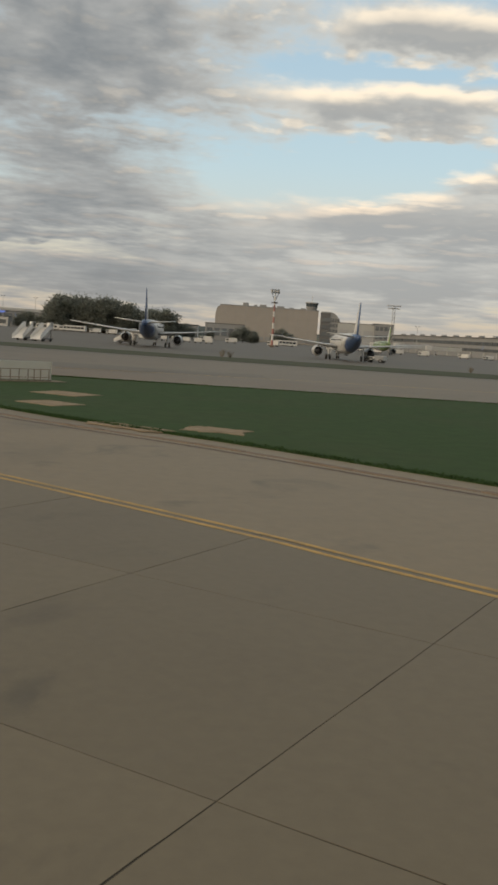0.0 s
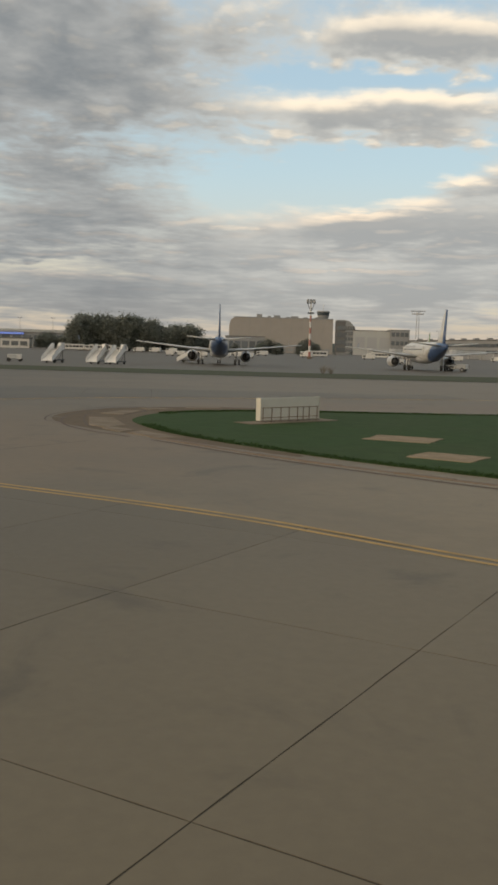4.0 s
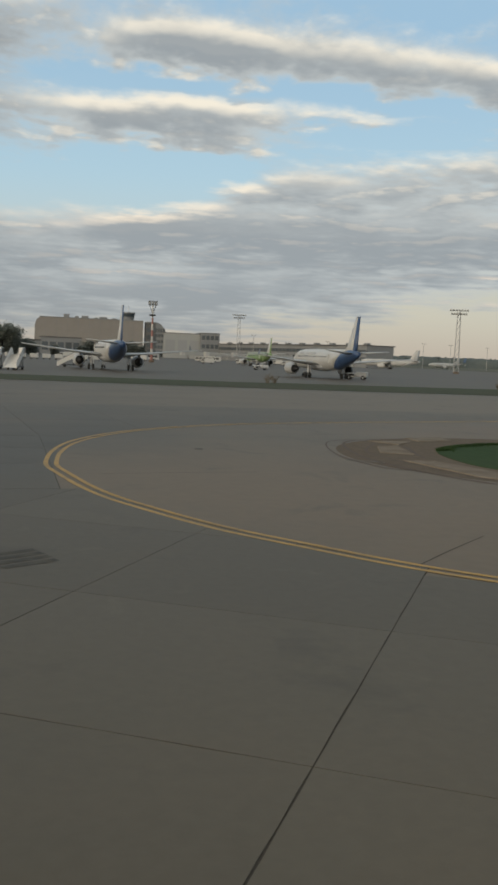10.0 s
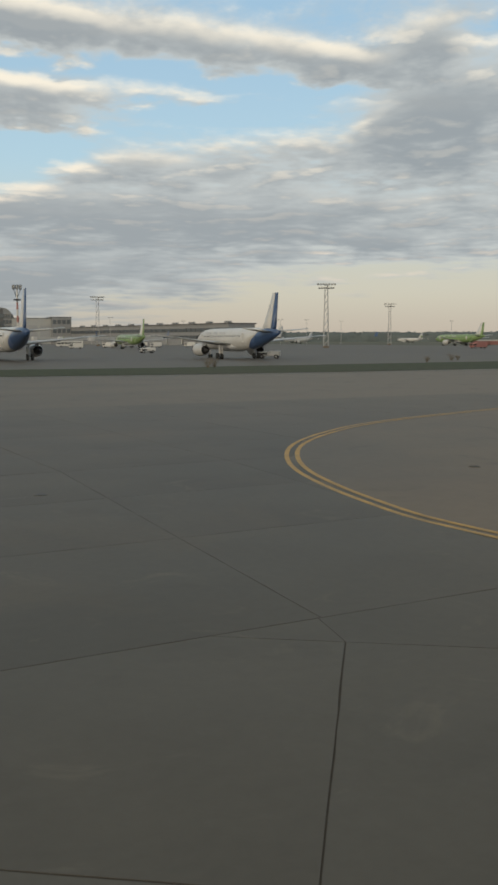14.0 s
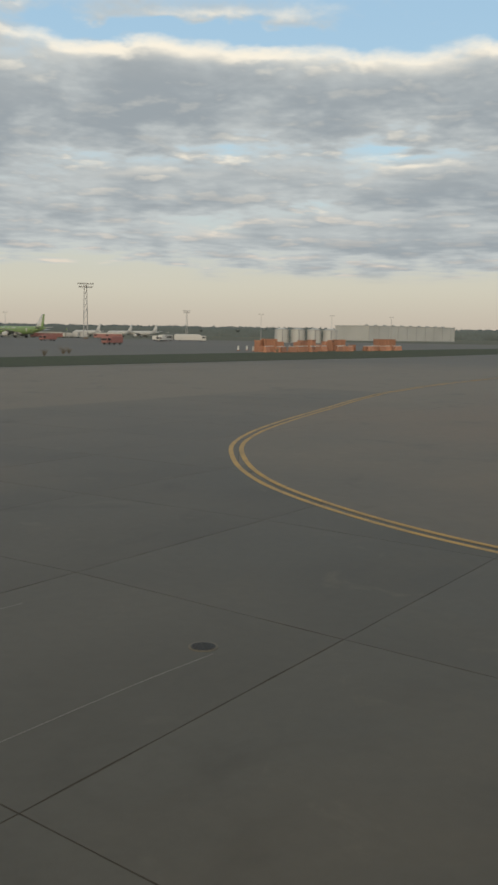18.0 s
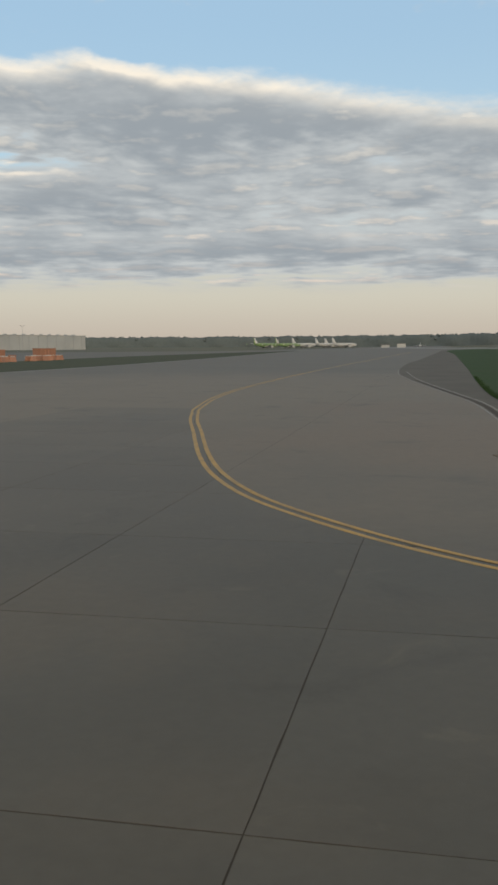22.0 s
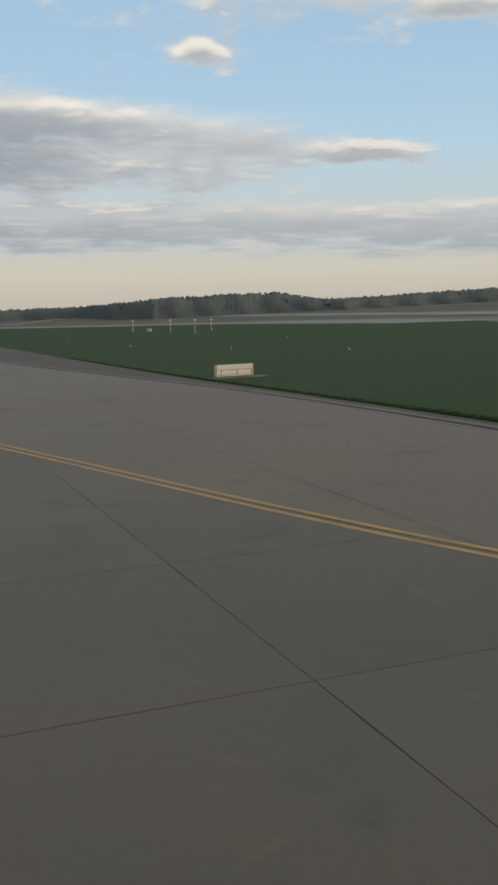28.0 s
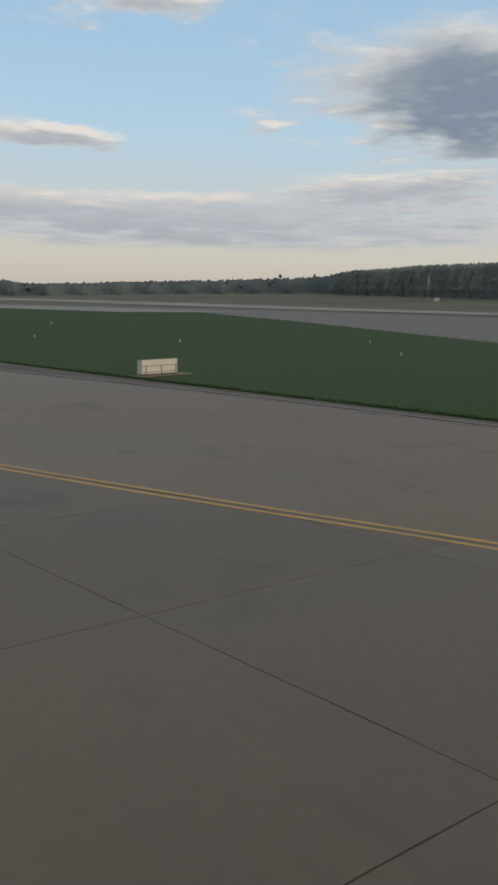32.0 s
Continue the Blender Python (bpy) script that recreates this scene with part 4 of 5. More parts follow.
    for k in (-1, 1):
        part("cockpit_window", boxed(k * 0.95, 16.95, 4.35, 0.75, 0.9, 0.42, rot=Matrix.Rotation(k * -0.7, 4, "Z") @ Matrix.Rotation(-0.55, 4, "X"), bevel=0.05), "glass", s)
        for y in (13.2, -7.2):
            part("cabin_door", boxed(k * 1.9, y, 4.0, 0.12, 0.8, 1.8, bevel=0.04), "white", s)
        for j in range(24):
            part("cabin_window", boxed(k * 1.925, 11.6 - 0.76 * j, 4.3, 0.1, 0.2, 0.28), "wing_window", s)
        for j, ln in enumerate((2.4, 1.4, 2.9)):
            part("lettering_bar", boxed(k * 1.86, 9.6 - 3.6 * j, 4.95, 0.1, ln, 0.34), "lettering", s)
    return s


plane = airliner("parked white airliner with blue rear fuselage and tail", "white", "blue", "white", "airliners on the apron")
plane.matrix_world = pose(-23.1, 207.3, 0, 0, 0, 2)
copy_thing(plane, pose(19.4, 204.7, 0, 0, 0, 2))
lime = airliner("parked lime green airliner with white fin", "green", "green", "white", "airliners on the apron")
lime.matrix_world = pose(54.6, 411.2, 0, 0, 0, 2)
big = copy_thing(lime, pose(297, 531, 0, 0, 0, 6))
big.scale = (1.2, 1.2, 1.2)
tagged(big, "large lime green airliner parked at the far apron")
pale = airliner("distant parked airliner, white and pale grey", "white", "wing", "white", "airliners on the apron")
pale.matrix_world = pose(170, 560, 0, 0, 0, 60)
for x, y, r in ((360, 900, 100), (560, 1010, 20), (525.4, 742.1, 4), (548.5, 722.2, -2), (551.1, 692.7, 2), (1037.7, 344.3, -126), (1073.2, 325.3, -125), (1105, 320.9, -127), (1048.5, 298, -130)):
    copy_thing(pale, pose(x, y, rise(x, y), 0, 0, r))
for x, y, r in ((968.3, 370.2, -122), (1004, 354.7, -127)):
    copy_thing(lime, pose(x, y, rise(x, y), 0, 0, r))
# airliner copy shrunk to fit the camera's view at this distance
small = copy_thing(pale, pose(1291, 241, rise(1291, 241), 0, 0, 95))
small.scale = (0.62, 0.62, 0.62)
tagged(small, "small distant jet standing nose on at the far taxiway")


# ---------------------------------------------------------------- boarding stairs
def boarding_stairs():
    s = thing("boarding_stairs", "white mobile boarding stairs on a small chassis", "boarding stairs", group="boarding stairs")
    part("chassis", boxed(0, 0.6, 0.55, 1.9, 5.2, 0.22, bevel=0.03), "dark", s)
    for k in (-1, 1):
        bm = bmesh.new()
        vs = [bm.verts.new((k * 1.15 + d, y, z)) for d in (-0.05, 0.05) for y, z in ((-3.1, 0.25), (-3.1, 1.15), (1.5, 3.75), (2.6, 3.75), (2.6, 2.6), (1.5, 2.5))]
        a, b = vs[:6], vs[6:]
        bm.faces.new(a)
        bm.faces.new(list(reversed(b)))
        for i in range(6):
            bm.faces.new((a[i], b[i], b[(i + 1) % 6], a[(i + 1) % 6]))
        bmesh.ops.recalc_face_normals(bm, faces=bm.faces)
        side = part("side_panel", bm, "stair_white", s)
        part("handrail", rodded((k * 1.15, -3.1, 1.2), (k * 1.15, 1.5, 3.82), 0.05), "steel", side)
    for j in range(14):
        part("step", boxed(0, -2.95 + 0.33 * j, 0.42 + 0.165 * j, 2.2, 0.34, 0.05), "stair_white", s)
    part("riser_sheet", boxed(0, -0.75, 1.53, 2.2, 5.1, 0.05, rot=Matrix.Rotation(math.atan2(2.2, 4.6), 4, "X")), "stair_white", s)
    part("platform", boxed(0, 2.1, 2.62, 2.2, 1.2, 0.1), "stair_white", s)
    part("canopy", boxed(0.75, 2.1, 3.3, 0.9, 1.3, 1.1, bevel=0.1), "stair_white", s)
    for k in (-1, 1):
        part("strut", rodded((k * 0.9, 2.3, 0.6), (k * 0.9, 2.3, 2.6), 0.07), "dark", s)
        part("brace", rodded((k * 0.9, 0.4, 0.6), (k * 0.9, 2.3, 2.4), 0.05), "dark", s)
        for y in (-1.4, 2.4):
            part("wheel", rodded((k * 0.8 - 0.13, y, 0.34), (k * 0.8 + 0.13, y, 0.34), 0.34, 14), "rubber", s)
    return s


stairs = boarding_stairs()
stairs.matrix_world = pose(-51.6, 178.4, -0.01, 0, 0, -14)
copy_thing(stairs, pose(-43.9, 179.4, -0.01, 0, 0, -14))
copy_thing(stairs, pose(-40.5, 179.2, -0.01, 0, 0, -14))
copy_thing(stairs, pose(-30.2, 220.3, -0.02, 0, 0, -88))
for ob in [o for o in bpy.data.objects if o.name.startswith("boarding_stairs")]:
    ob.scale = (0.88, 0.88, 0.93)


# ---------------------------------------------------------------- flood-light masts
def flood_mast(h, w, striped):
    s = thing("floodlight_mast", "red and white striped floodlight mast with round lamp frame" if striped else "tall grey lattice floodlight mast with lamp bars", "light mast", group="floodlight masts")
    part("footing", boxed(0, 0, 0.4, w * 2.2, w * 2.2, 0.8, bevel=0.1), "kerb", s)
    if striped:
        n = 9
        for i in range(n):
            part("mast_section", rodded((0, 0, 0.5 + (h - 2) * i / n), (0, 0, 0.5 + (h - 2) * (i + 1) / n), 0.55 - 0.03 * i, 10, 0.52 - 0.03 * i), "red" if i % 2 == 0 and i < 7 else "white", s)
        part("platform", boxed(0, 0, h - 5.2, 2.4, 1.8, 0.5), "dark", s)
        for k in (-1, 0, 1):
            part("lamp_frame", boxed(k * 1.25, 0, h - 0.6, 1.0, 0.9, 1.7, bevel=0.15), "dark", s)
            part("lamp", boxed(k * 1.25, -0.5, h - 0.6, 0.8, 0.16, 1.3, bevel=0.05), "steel", s)
        part("brace", rodded((0, 0, h - 4.8), (-1.3, 0, h - 1.4), 0.12), "dark", s)
        part("brace", rodded((0, 0, h - 4.8), (1.3, 0, h - 1.4), 0.12), "dark", s)
    else:
        for k in (-1, 1):
            for j in (-1, 1):
                part("leg", rodded((k * w, j * w, 0.5), (k * w * 0.55, j * w * 0.55, h), 0.13), "steel", s)
        n = 9
        for i in range(n):
            z0, z1 = 0.5 + (h - 0.5) * i / n, 0.5 + (h - 0.5) * (i + 1) / n
            a0, a1 = w * (1 - 0.45 * i / n), w * (1 - 0.45 * (i + 1) / n)
            for j in (-1, 1):
                part("lattice_bar", rodded((-a0, j * a0, z0), (a1, j * a1, z1), 0.07), "steel", s)
                part("lattice_bar", rodded((j * a0, -a0, z0), (j * a1, a1, z1), 0.07), "steel", s)
        for z in (h, h - 1.7):
            part("lamp_bar", boxed(0, 0, z, 8.6 if z == h else 7.2, 0.5, 0.22), "dark", s)
            for k in range(-3, 4):
                part("floodlight", boxed(k * (1.3 if z == h else 1.1), -0.3, z + 0.35, 0.75, 0.5, 0.6, bevel=0.08), "steel", s)
    return s


flood_mast(23.4, 0.8, True).matrix_world = pose(6.5, 390, 0, 0, 0, 5)
lattice = flood_mast(29.0, 1.15, False)
lattice.matrix_world = pose(85, 598, 0, 0, 0, -12)
for x, y, r, sc in ((153.5, 431, -20, 1.0), (304.5, 628, -25, 1.0), (312, 487, -32, 1.1), (692, 774, -40, 0.98)):
    copy_thing(lattice, pose(x, y, rise(x, y), 0, 0, r)).scale = (sc, sc, sc)


def street_lamp(h):
    s = thing("street_lamp", "tall thin lamp post with a double lamp head", "lamp post", group="apron lamp posts")
    part("pole", rodded((0, 0, 0), (0, 0, h), 0.22, 8, 0.12), "steel", s)
    part("arm", boxed(0, 0, h, 3.0, 0.16, 0.16), "steel", s)
    for k in (-1, 1):
        part("lamp_head", boxed(k * 1.3, 0, h + 0.15, 1.0, 0.6, 0.35, bevel=0.08), "dark", s)
    return s


lamp = street_lamp(19.5)
lamp.matrix_world = pose(506, 514, 0, 0, 0, -45)
for x, y in ((620.6, 469.6), (565, 490), (118, 700), (260, 720), (283, 720), (335, 760), (420, 720), (206, 800), (-150, 640), (-172, 640)):
    copy_thing(lamp, pose(x, y, rise(x, y), 0, 0, -30))

# ---------------------------------------------------------------- buildings
def window_row(holder, n, x0, x1, y, z, h, mat="curtain", frame="grey_wall"):
    """Panes along x on a wall at y; the wall face looks to -y."""
    step = (x1 - x0) / n
    for i in range(n):
        w = part("window", boxed(x0 + step * (i + 0.5), y - 0.08, z, step * 0.9, 0.25, h), frame, holder)
        part("pane", boxed(x0 + step * (i + 0.5), y - 0.22, z, step * 0.78, 0.1, h * 0.86), mat, w)


def beige_terminal():
    s = thing("terminal_building", "large beige windowless terminal block with a rounded grey end", "building", pose(8, 868, 0, 0, 0, -2))
    prof = [(-47, 0), (-47, 24), (-45.5, 29), (-42, 31.2), (47, 31.2), (47, 0)]
    bm = bmesh.new()
    a = [bm.verts.new((x, 0, z)) for x, z in prof]
    b = [bm.verts.new((x, 60, z)) for x, z in prof]
    bm.faces.new(a)
    bm.faces.new(list(reversed(b)))
    for i in range(len(prof)):
        bm.faces.new((a[i], b[i], b[(i + 1) % 6], a[(i + 1) % 6]))
    bmesh.ops.recalc_face_normals(bm, faces=bm.faces)
    part("wall", bm, "beige", s)
    part("parapet", boxed(2, 0, 31.4, 90, 0.8, 0.8), "grey_wall", s)
    for x, w, h in ((-20, 5, 3.4), (-11, 3, 2.0), (-4, 6, 2.6), (6, 3, 1.6), (12, 7, 2.2), (22, 4, 1.5), (33, 5, 1.8)):
        part("roof_plant", boxed(x, 6, 31.2 + h / 2, w, 5, h, bevel=0.1), "grey_wall", s)
    bm = bmesh.new()
    loft(bm, [[(57 + 11.5 * math.sin(t) * (1 if k else 1), -1 + 24 * k, 15.6 + 15.6 * math.cos(t)) for t in np.linspace(0, math.pi, 15)] + [(50, -1 + 24 * k, 0), (50, -1 + 24 * k, 31.2)] for k in (0, 1)])
    end = part("rounded_end", bm, "grey_wall", s, "grey metal drum-shaped end wall")
    # dark sheet on the wall, its colour standing in for a recess in shade
    part("recess", boxed(53.5, -1.2, 16, 9, 0.6, 28), "roof", s)
    for z in (4.5, 11, 17.5, 24):
        part("glazing", boxed(54.5, -1.6, z, 8, 0.4, 3.6), "curtain", s)
    for z in (4.2, 9.2, 14.2, 19.2, 24.2):
        reach = 11.5 * math.sqrt(max(0.0, 1 - ((z - 15.6) / 15.6) ** 2)) - 0.7
        band = part("glazing", boxed(57.5 + reach / 2, -1.3, z, reach, 0.5, 2.8), "curtain", s)
        for k in range(1, 4):
            part("mullion", boxed(57.5 + reach * k / 4, -1.6, z, 0.25, 0.2, 2.8), "pale_wall", band)
    for i in range(14):
        part("gate_window", boxed(-44 + 6.6 * i, -0.3, 3.0, 5.2, 0.5, 3.2), "grey_wall", s)
    for i in range(9):
        part("cladding_joint", boxed(-38 + 9.5 * i, -0.06, 16.5, 0.18, 0.16, 26), "grey_wall", s)
    return s


beige_terminal()


def control_tower():
    s = thing("control_tower", "flared control tower cab on a stout shaft", "tower", pose(58.3, 1043, 0))
    part("shaft", rodded((0, 0, 0), (0, 0, 37), 4.6, 16), "beige", s)
    part("collar", rodded((0, 0, 36), (0, 0, 41), 4.8, 18, 6.6), "grey_wall", s)
    part("cab_glass", rodded((0, 0, 41), (0, 0, 44.5), 6.0, 18, 7.0), "curtain", s)
    part("roof", rodded((0, 0, 44.5), (0, 0, 45.8), 7.5, 18, 7.0), "grey_wall", s)
    part("antenna", rodded((0, 0, 45.5), (0, 0, 53), 0.25), "steel", s)
    return s


control_tower()


def block(name, label, x, y, w, d, h, yaw, mat, floors, cols, roof="roof"):
    s = thing(name, label, "building", pose(x, y, rise(x, y), 0, 0, yaw))
    part("wall", boxed(0, d / 2, h / 2, w, d, h), mat, s)
    part("roof", boxed(0, d / 2, h + 0.25, w + 0.8, d + 0.8, 0.5), roof, s)
    for f in range(floors):
        z = h * (f + 0.5) / floors
        window_row(s, cols, -w / 2 + 0.6, w / 2 - 0.6, 0, z, h / floors * 0.55, "curtain" if mat != "pale_wall" else "far_pane", mat)
    return s


block("terminal_hall", "pale glazed terminal hall with a grey flat roof", 90, 862, 34, 40, 22, -3, "pale_wall", 1, 3)
block("terminal_wing", "grey terminal wing with two window bands", 114, 856, 17, 40, 23, -3, "grey_wall", 3, 4)
pier = thing("boarding_pier", "long grey boarding pier with glazed upper floor", "building", pose(146, 732, 0, 0, 0, -79.2))
part("wall", boxed(0, 10, 7.0, 264, 20, 14.0), "grey_wall", pier)
part("roof", boxed(0, 10, 14.3, 266, 22, 0.6), "roof", pier)
for i in range(44):
    w = part("window", boxed(-129 + 6 * i, -0.12, 10.2, 5.5, 0.3, 2.6), "roof", pier)
    part("pane", boxed(-129 + 6 * i, -0.3, 10.2, 5.0, 0.1, 2.2), "curtain", w)
    w = part("window", boxed(-129 + 6 * i, -0.12, 5.6, 5.5, 0.3, 2.2), "roof", pier)
    part("pane", boxed(-129 + 6 * i, -0.3, 5.6, 5.0, 0.1, 1.8), "curtain", w)
    if i % 4 == 1:
        part("roof_plant", boxed(-129 + 6 * i, 9, 15.2, 4.0, 3.4, 1.8, bevel=0.1), "grey_wall", pier)
for i in range(12):
    part("column", boxed(-126 + 22 * i, -0.6, 2.0, 1.1, 1.1, 4.0), "pale_wall", pier)
part("end_wall", boxed(132.3, 10, 7.0, 0.5, 20, 14.0), "grey_wall", pier)
window_row(pier, 1, 130.5, 131.5, -0.2, 10, 2)


def jet_bridge(x, y, yaw):
    s = thing("jet_bridge", "white enclosed jet bridge on a wheeled column", "jet bridge", pose(x, y, 0, 0, 0, yaw), group="jet bridges")
    part("tunnel", boxed(0, 0, 4.6, 22, 3.0, 2.8, bevel=0.15), "pale_wall", s)
    part("cab", boxed(-12, 0, 4.6, 3.6, 4.0, 3.2, bevel=0.2), "white", s)
    part("column", boxed(-7, 0, 1.7, 1.0, 2.6, 3.4), "steel", s)
    for k in (-1, 1):
        part("wheel", rodded((-7, k * 1.2 - 0.2, 0.5), (-7, k * 1.2 + 0.2, 0.5), 0.5, 12), "rubber", s)
    return s


bridge = jet_bridge(128, 640, 8)
for y in (690, 745, 800):
    copy_thing(bridge, pose(146 - (y - 603) * 0.19 - 16, y, 0, 0, 0, 8))

left_hall = block("cargo_hall", "long low grey cargo hall with a pale fascia", -172, 592, 104, 40, 10.5, 8, "grey_wall", 1, 16)
part("fascia", boxed(0, -0.7, 10.4, 105, 0.6, 1.8), "pale_wall", left_hall)
part("lit_sign", boxed(6, -1.2, 8.6, 16, 0.3, 1.2), "light_blue", left_hall, "blue lit sign strip")
block("gate_house", "small white gatehouse with dark windows", -150, 540, 16, 8, 5.2, 4, "white", 1, 3)
block("service_shed", "low pale service shed behind the apron", -46, 560, 22, 10, 8, 0, "pale_wall", 1, 4)
block("service_office", "grey low service block", -22, 640, 26, 14, 11, 0, "grey_wall", 1, 5)
white_hall = thing("white_hangar", "very long white hangar with shallow bays", "building", pose(714, 503.5, 0, 0, 0, -7.8))
part("wall", boxed(0, 20, 6.4, 126, 40, 12.8), "white_clad", white_hall)
part("roof", boxed(0, 20, 13.1, 127, 41, 0.6), "pale_wall", white_hall)
for i in range(10):
    part("bay_frame", boxed(-62 + 13.2 * i, -0.08, 6.4, 0.6, 0.24, 12.8), "pale_wall", white_hall)
    part("roof_vent", boxed(-57 + 12.4 * i, 8, 13.8, 3, 2, 1.2, bevel=0.2), "steel", white_hall)


def storage_tank(x, y, r, h):
    s = thing("storage_tank", "white cylindrical storage tank with a shallow domed top", "tank", pose(x, y, 0), group="storage tanks")
    part("shell", rodded((0, 0, 0), (0, 0, h), r, 24), "white_clad", s, smooth=False)
    part("dome", rodded((0, 0, h), (0, 0, h + r * 0.22), r * 0.98, 24, r * 0.3), "white_clad", s)
    part("rim", rodded((0, 0, h - 0.3), (0, 0, h + 0.1), r + 0.15, 24), "pale_wall", s)
    part("ladder", boxed(-r * 0.7, -r * 0.72, h / 2, 0.6, 0.3, h), "steel", s)
    return s


tank = storage_tank(324.7, 349.6, 3.6, 6.6)
for x, y in ((329.7, 343.0), (334.4, 336.3), (339.2, 330.0)):
    copy_thing(tank, pose(x, y, 0))


# ---------------------------------------------------------------- vehicles on the apron
def vehicle(name, label, length, width, height, mat, cab, group="apron vehicles"):
    s = thing(name, label, "vehicle", group=group)
    part("body", boxed(0, -cab / 2, 0.55 + (height - 0.55) / 2, width, length - cab, height - 0.55, bevel=0.12), mat, s)
    c = part("cab", boxed(0, length / 2 - cab / 2, 0.5 + (height * 0.86 - 0.5) / 2, width * 0.98, cab, height * 0.86 - 0.5, bevel=0.18), mat if mat != "orange" else "white", s)
    part("windscreen", boxed(0, length / 2 + 0.01, height * 0.62, width * 0.86, 0.08, height * 0.26), "glass", c)
    for k in (-1, 1):
        part("side_window", boxed(k * width / 2, length / 2 - cab * 0.5, height * 0.62, 0.06, cab * 0.7, height * 0.24), "glass", c)
        for y in (-length * 0.32, length * 0.32):
            w = part("wheel", rodded((k * (width / 2 - 0.25), y, 0.42), (k * (width / 2 + 0.02), y, 0.42), 0.42, 14), "rubber", s)
            part("hub", rodded((k * (width / 2), y, 0.42), (k * (width / 2 + 0.04), y, 0.42), 0.2, 10), "steel", w)
    return s


van = vehicle("van", "white service van parked on the apron", 5.6, 2.1, 2.5, "white", 1.8)
van.matrix_world = pose(34, 420, 0, 0, 0, 80)
for x, y, r in ((8, 440, 70), (-64, 470, 85), (-72, 471, 88), (-80, 470, 92), (-56, 470, 88), (60, 470, 60), (72, 480, 100), (84, 474, 80), (110, 500, 60), (128, 520, 110), (-12, 455, 95), (-24, 456, 85), (96, 540, 70), (262, 372, 100), (283, 396, -135)):
    copy_thing(van, pose(x, y, 0, 0, 0, r))
bus = vehicle("apron_bus", "long white apron bus with dark windows", 13.5, 2.9, 3.1, "white", 2.4)
for k in (-1, 1):
    for j in range(6):
        part("side_window", boxed(k * 1.46, -5.2 + 1.75 * j, 2.0, 0.06, 1.45, 1.0), "glass", bus)
bus.matrix_world = pose(52, 520, 0, 0, 0, 80)
for x, y, r in ((14, 480, 95), (-92, 474, 88), (-106, 476, 90), (70, 610, 90), (280, 388, 112)):
    copy_thing(bus, pose(x, y, 0, 0, 0, r))
pickup = vehicle("pickup", "small white airport car standing on the apron", 4.4, 1.8, 1.55, "white", 2.2)
pickup.matrix_world = pose(26.5, 290, -0.02, 0, 0, 95)
copy_thing(pickup, pose(26, 204, -0.02, 0, 0, 60))
fire = vehicle("red_truck", "dull red service truck standing on the apron", 8.0, 2.5, 2.6, "red", 2.2)
fire.matrix_world = pose(147, 276, -0.02, 0, 0, 100)
copy_thing(fire, pose(196, 372, -0.02, 0, 0, 95))
tanker = vehicle("tanker_trailer", "long white tanker trailer with rounded barrel", 16, 2.6, 3.2, "white", 2.4)
part("barrel", rodded((0, -7.5, 2.2), (0, 4.8, 2.2), 1.35, 18), "white", tanker, smooth=False)
tanker.matrix_world = pose(294, 384, -0.02, 0, 0, -135)

crew_bus = vehicle("crew_bus", "dull red and white crew bus at the far stands", 11.0, 2.8, 3.4, "red", 2.4)
part("roof_band", boxed(0, -0.6, 3.3, 2.84, 9.6, 0.9, bevel=0.1), "white", crew_bus)
crew_bus.matrix_world = pose(316.8, 537.6, -0.02, 0, 0, 58)
for x, y, r in ((325.1, 533.7, 52), (353.7, 520.6, 48), (359, 516, 60)):
    copy_thing(crew_bus, pose(x, y, -0.02, 0, 0, r))
for x, y, r in ((346, 553, 20), (349, 550, -10), (353, 547.5, 15), (356.5, 544.6, 60)):
    copy_thing(van, pose(x, y, -0.02, 0, 0, r)).scale = (1.2, 1.2, 1.35)
block("far_shed", "low pale shed beside the far taxiway", 1087.7, 251.4, 20, 9, 3.4, 8, "pale_wall", 1, 4)
block("far_store", "long low pale store at the edge of the woods", 1120.3, 236.4, 22, 10, 4.6, 8, "white_clad", 1, 5)


def cart(x, y, r):
    s = thing("baggage_cart", "white covered baggage cart", "cart", pose(x, y, -0.02, 0, 0, r), group="baggage carts")
    part("deck", boxed(0, 0, 0.5, 1.6, 3.0, 0.12), "steel", s)
    part("cover", boxed(0, 0, 1.25, 1.55, 2.8, 1.3, bevel=0.12), "white", s)
    for k in (-1, 1):
        for y2 in (-1, 1):
            part("wheel", rodded((k * 0.7 - 0.08, y2, 0.24), (k * 0.7 + 0.08, y2, 0.24), 0.24, 10), "rubber", s)
    return s


c0 = cart(-46, 350, 85)
for i in range(1, 8):
    copy_thing(c0, pose(-46 + 4.1 * i, 350 - 0.2 * i, -0.02, 0, 0, 85))


# ---------------------------------------------------------------- orange barriers
def barrier(x, y, r):
    s = thing("barrier", "orange plastic road barrier with white cap", "barrier", pose(x, y, 0, 0, 0, r), group="orange barriers")
    bm = loft(bmesh.new(), [[(-1.0, -w, z), (1.0, -w, z), (1.0, w, z), (-1.0, w, z)] for w, z in ((0.35, 0), (0.35, 0.25), (0.18, 0.6), (0.14, 1.2))])
    part("body", bm, "orange", s)
    part("cap", boxed(0, 0, 1.26, 1.5, 0.2, 0.14), "white", s)
    return s


b0 = barrier(104, 178, 10)
rng = random.Random(4)
for i in range(46):
    t = i / 45
    copy_thing(b0, pose(106 + 66 * t + rng.uniform(-1.5, 1.5), 178.5 + 7.5 * t + rng.uniform(-4, 8) * (1 - 0.5 * t), -0.02, 0, 0, rng.uniform(-30, 50)))


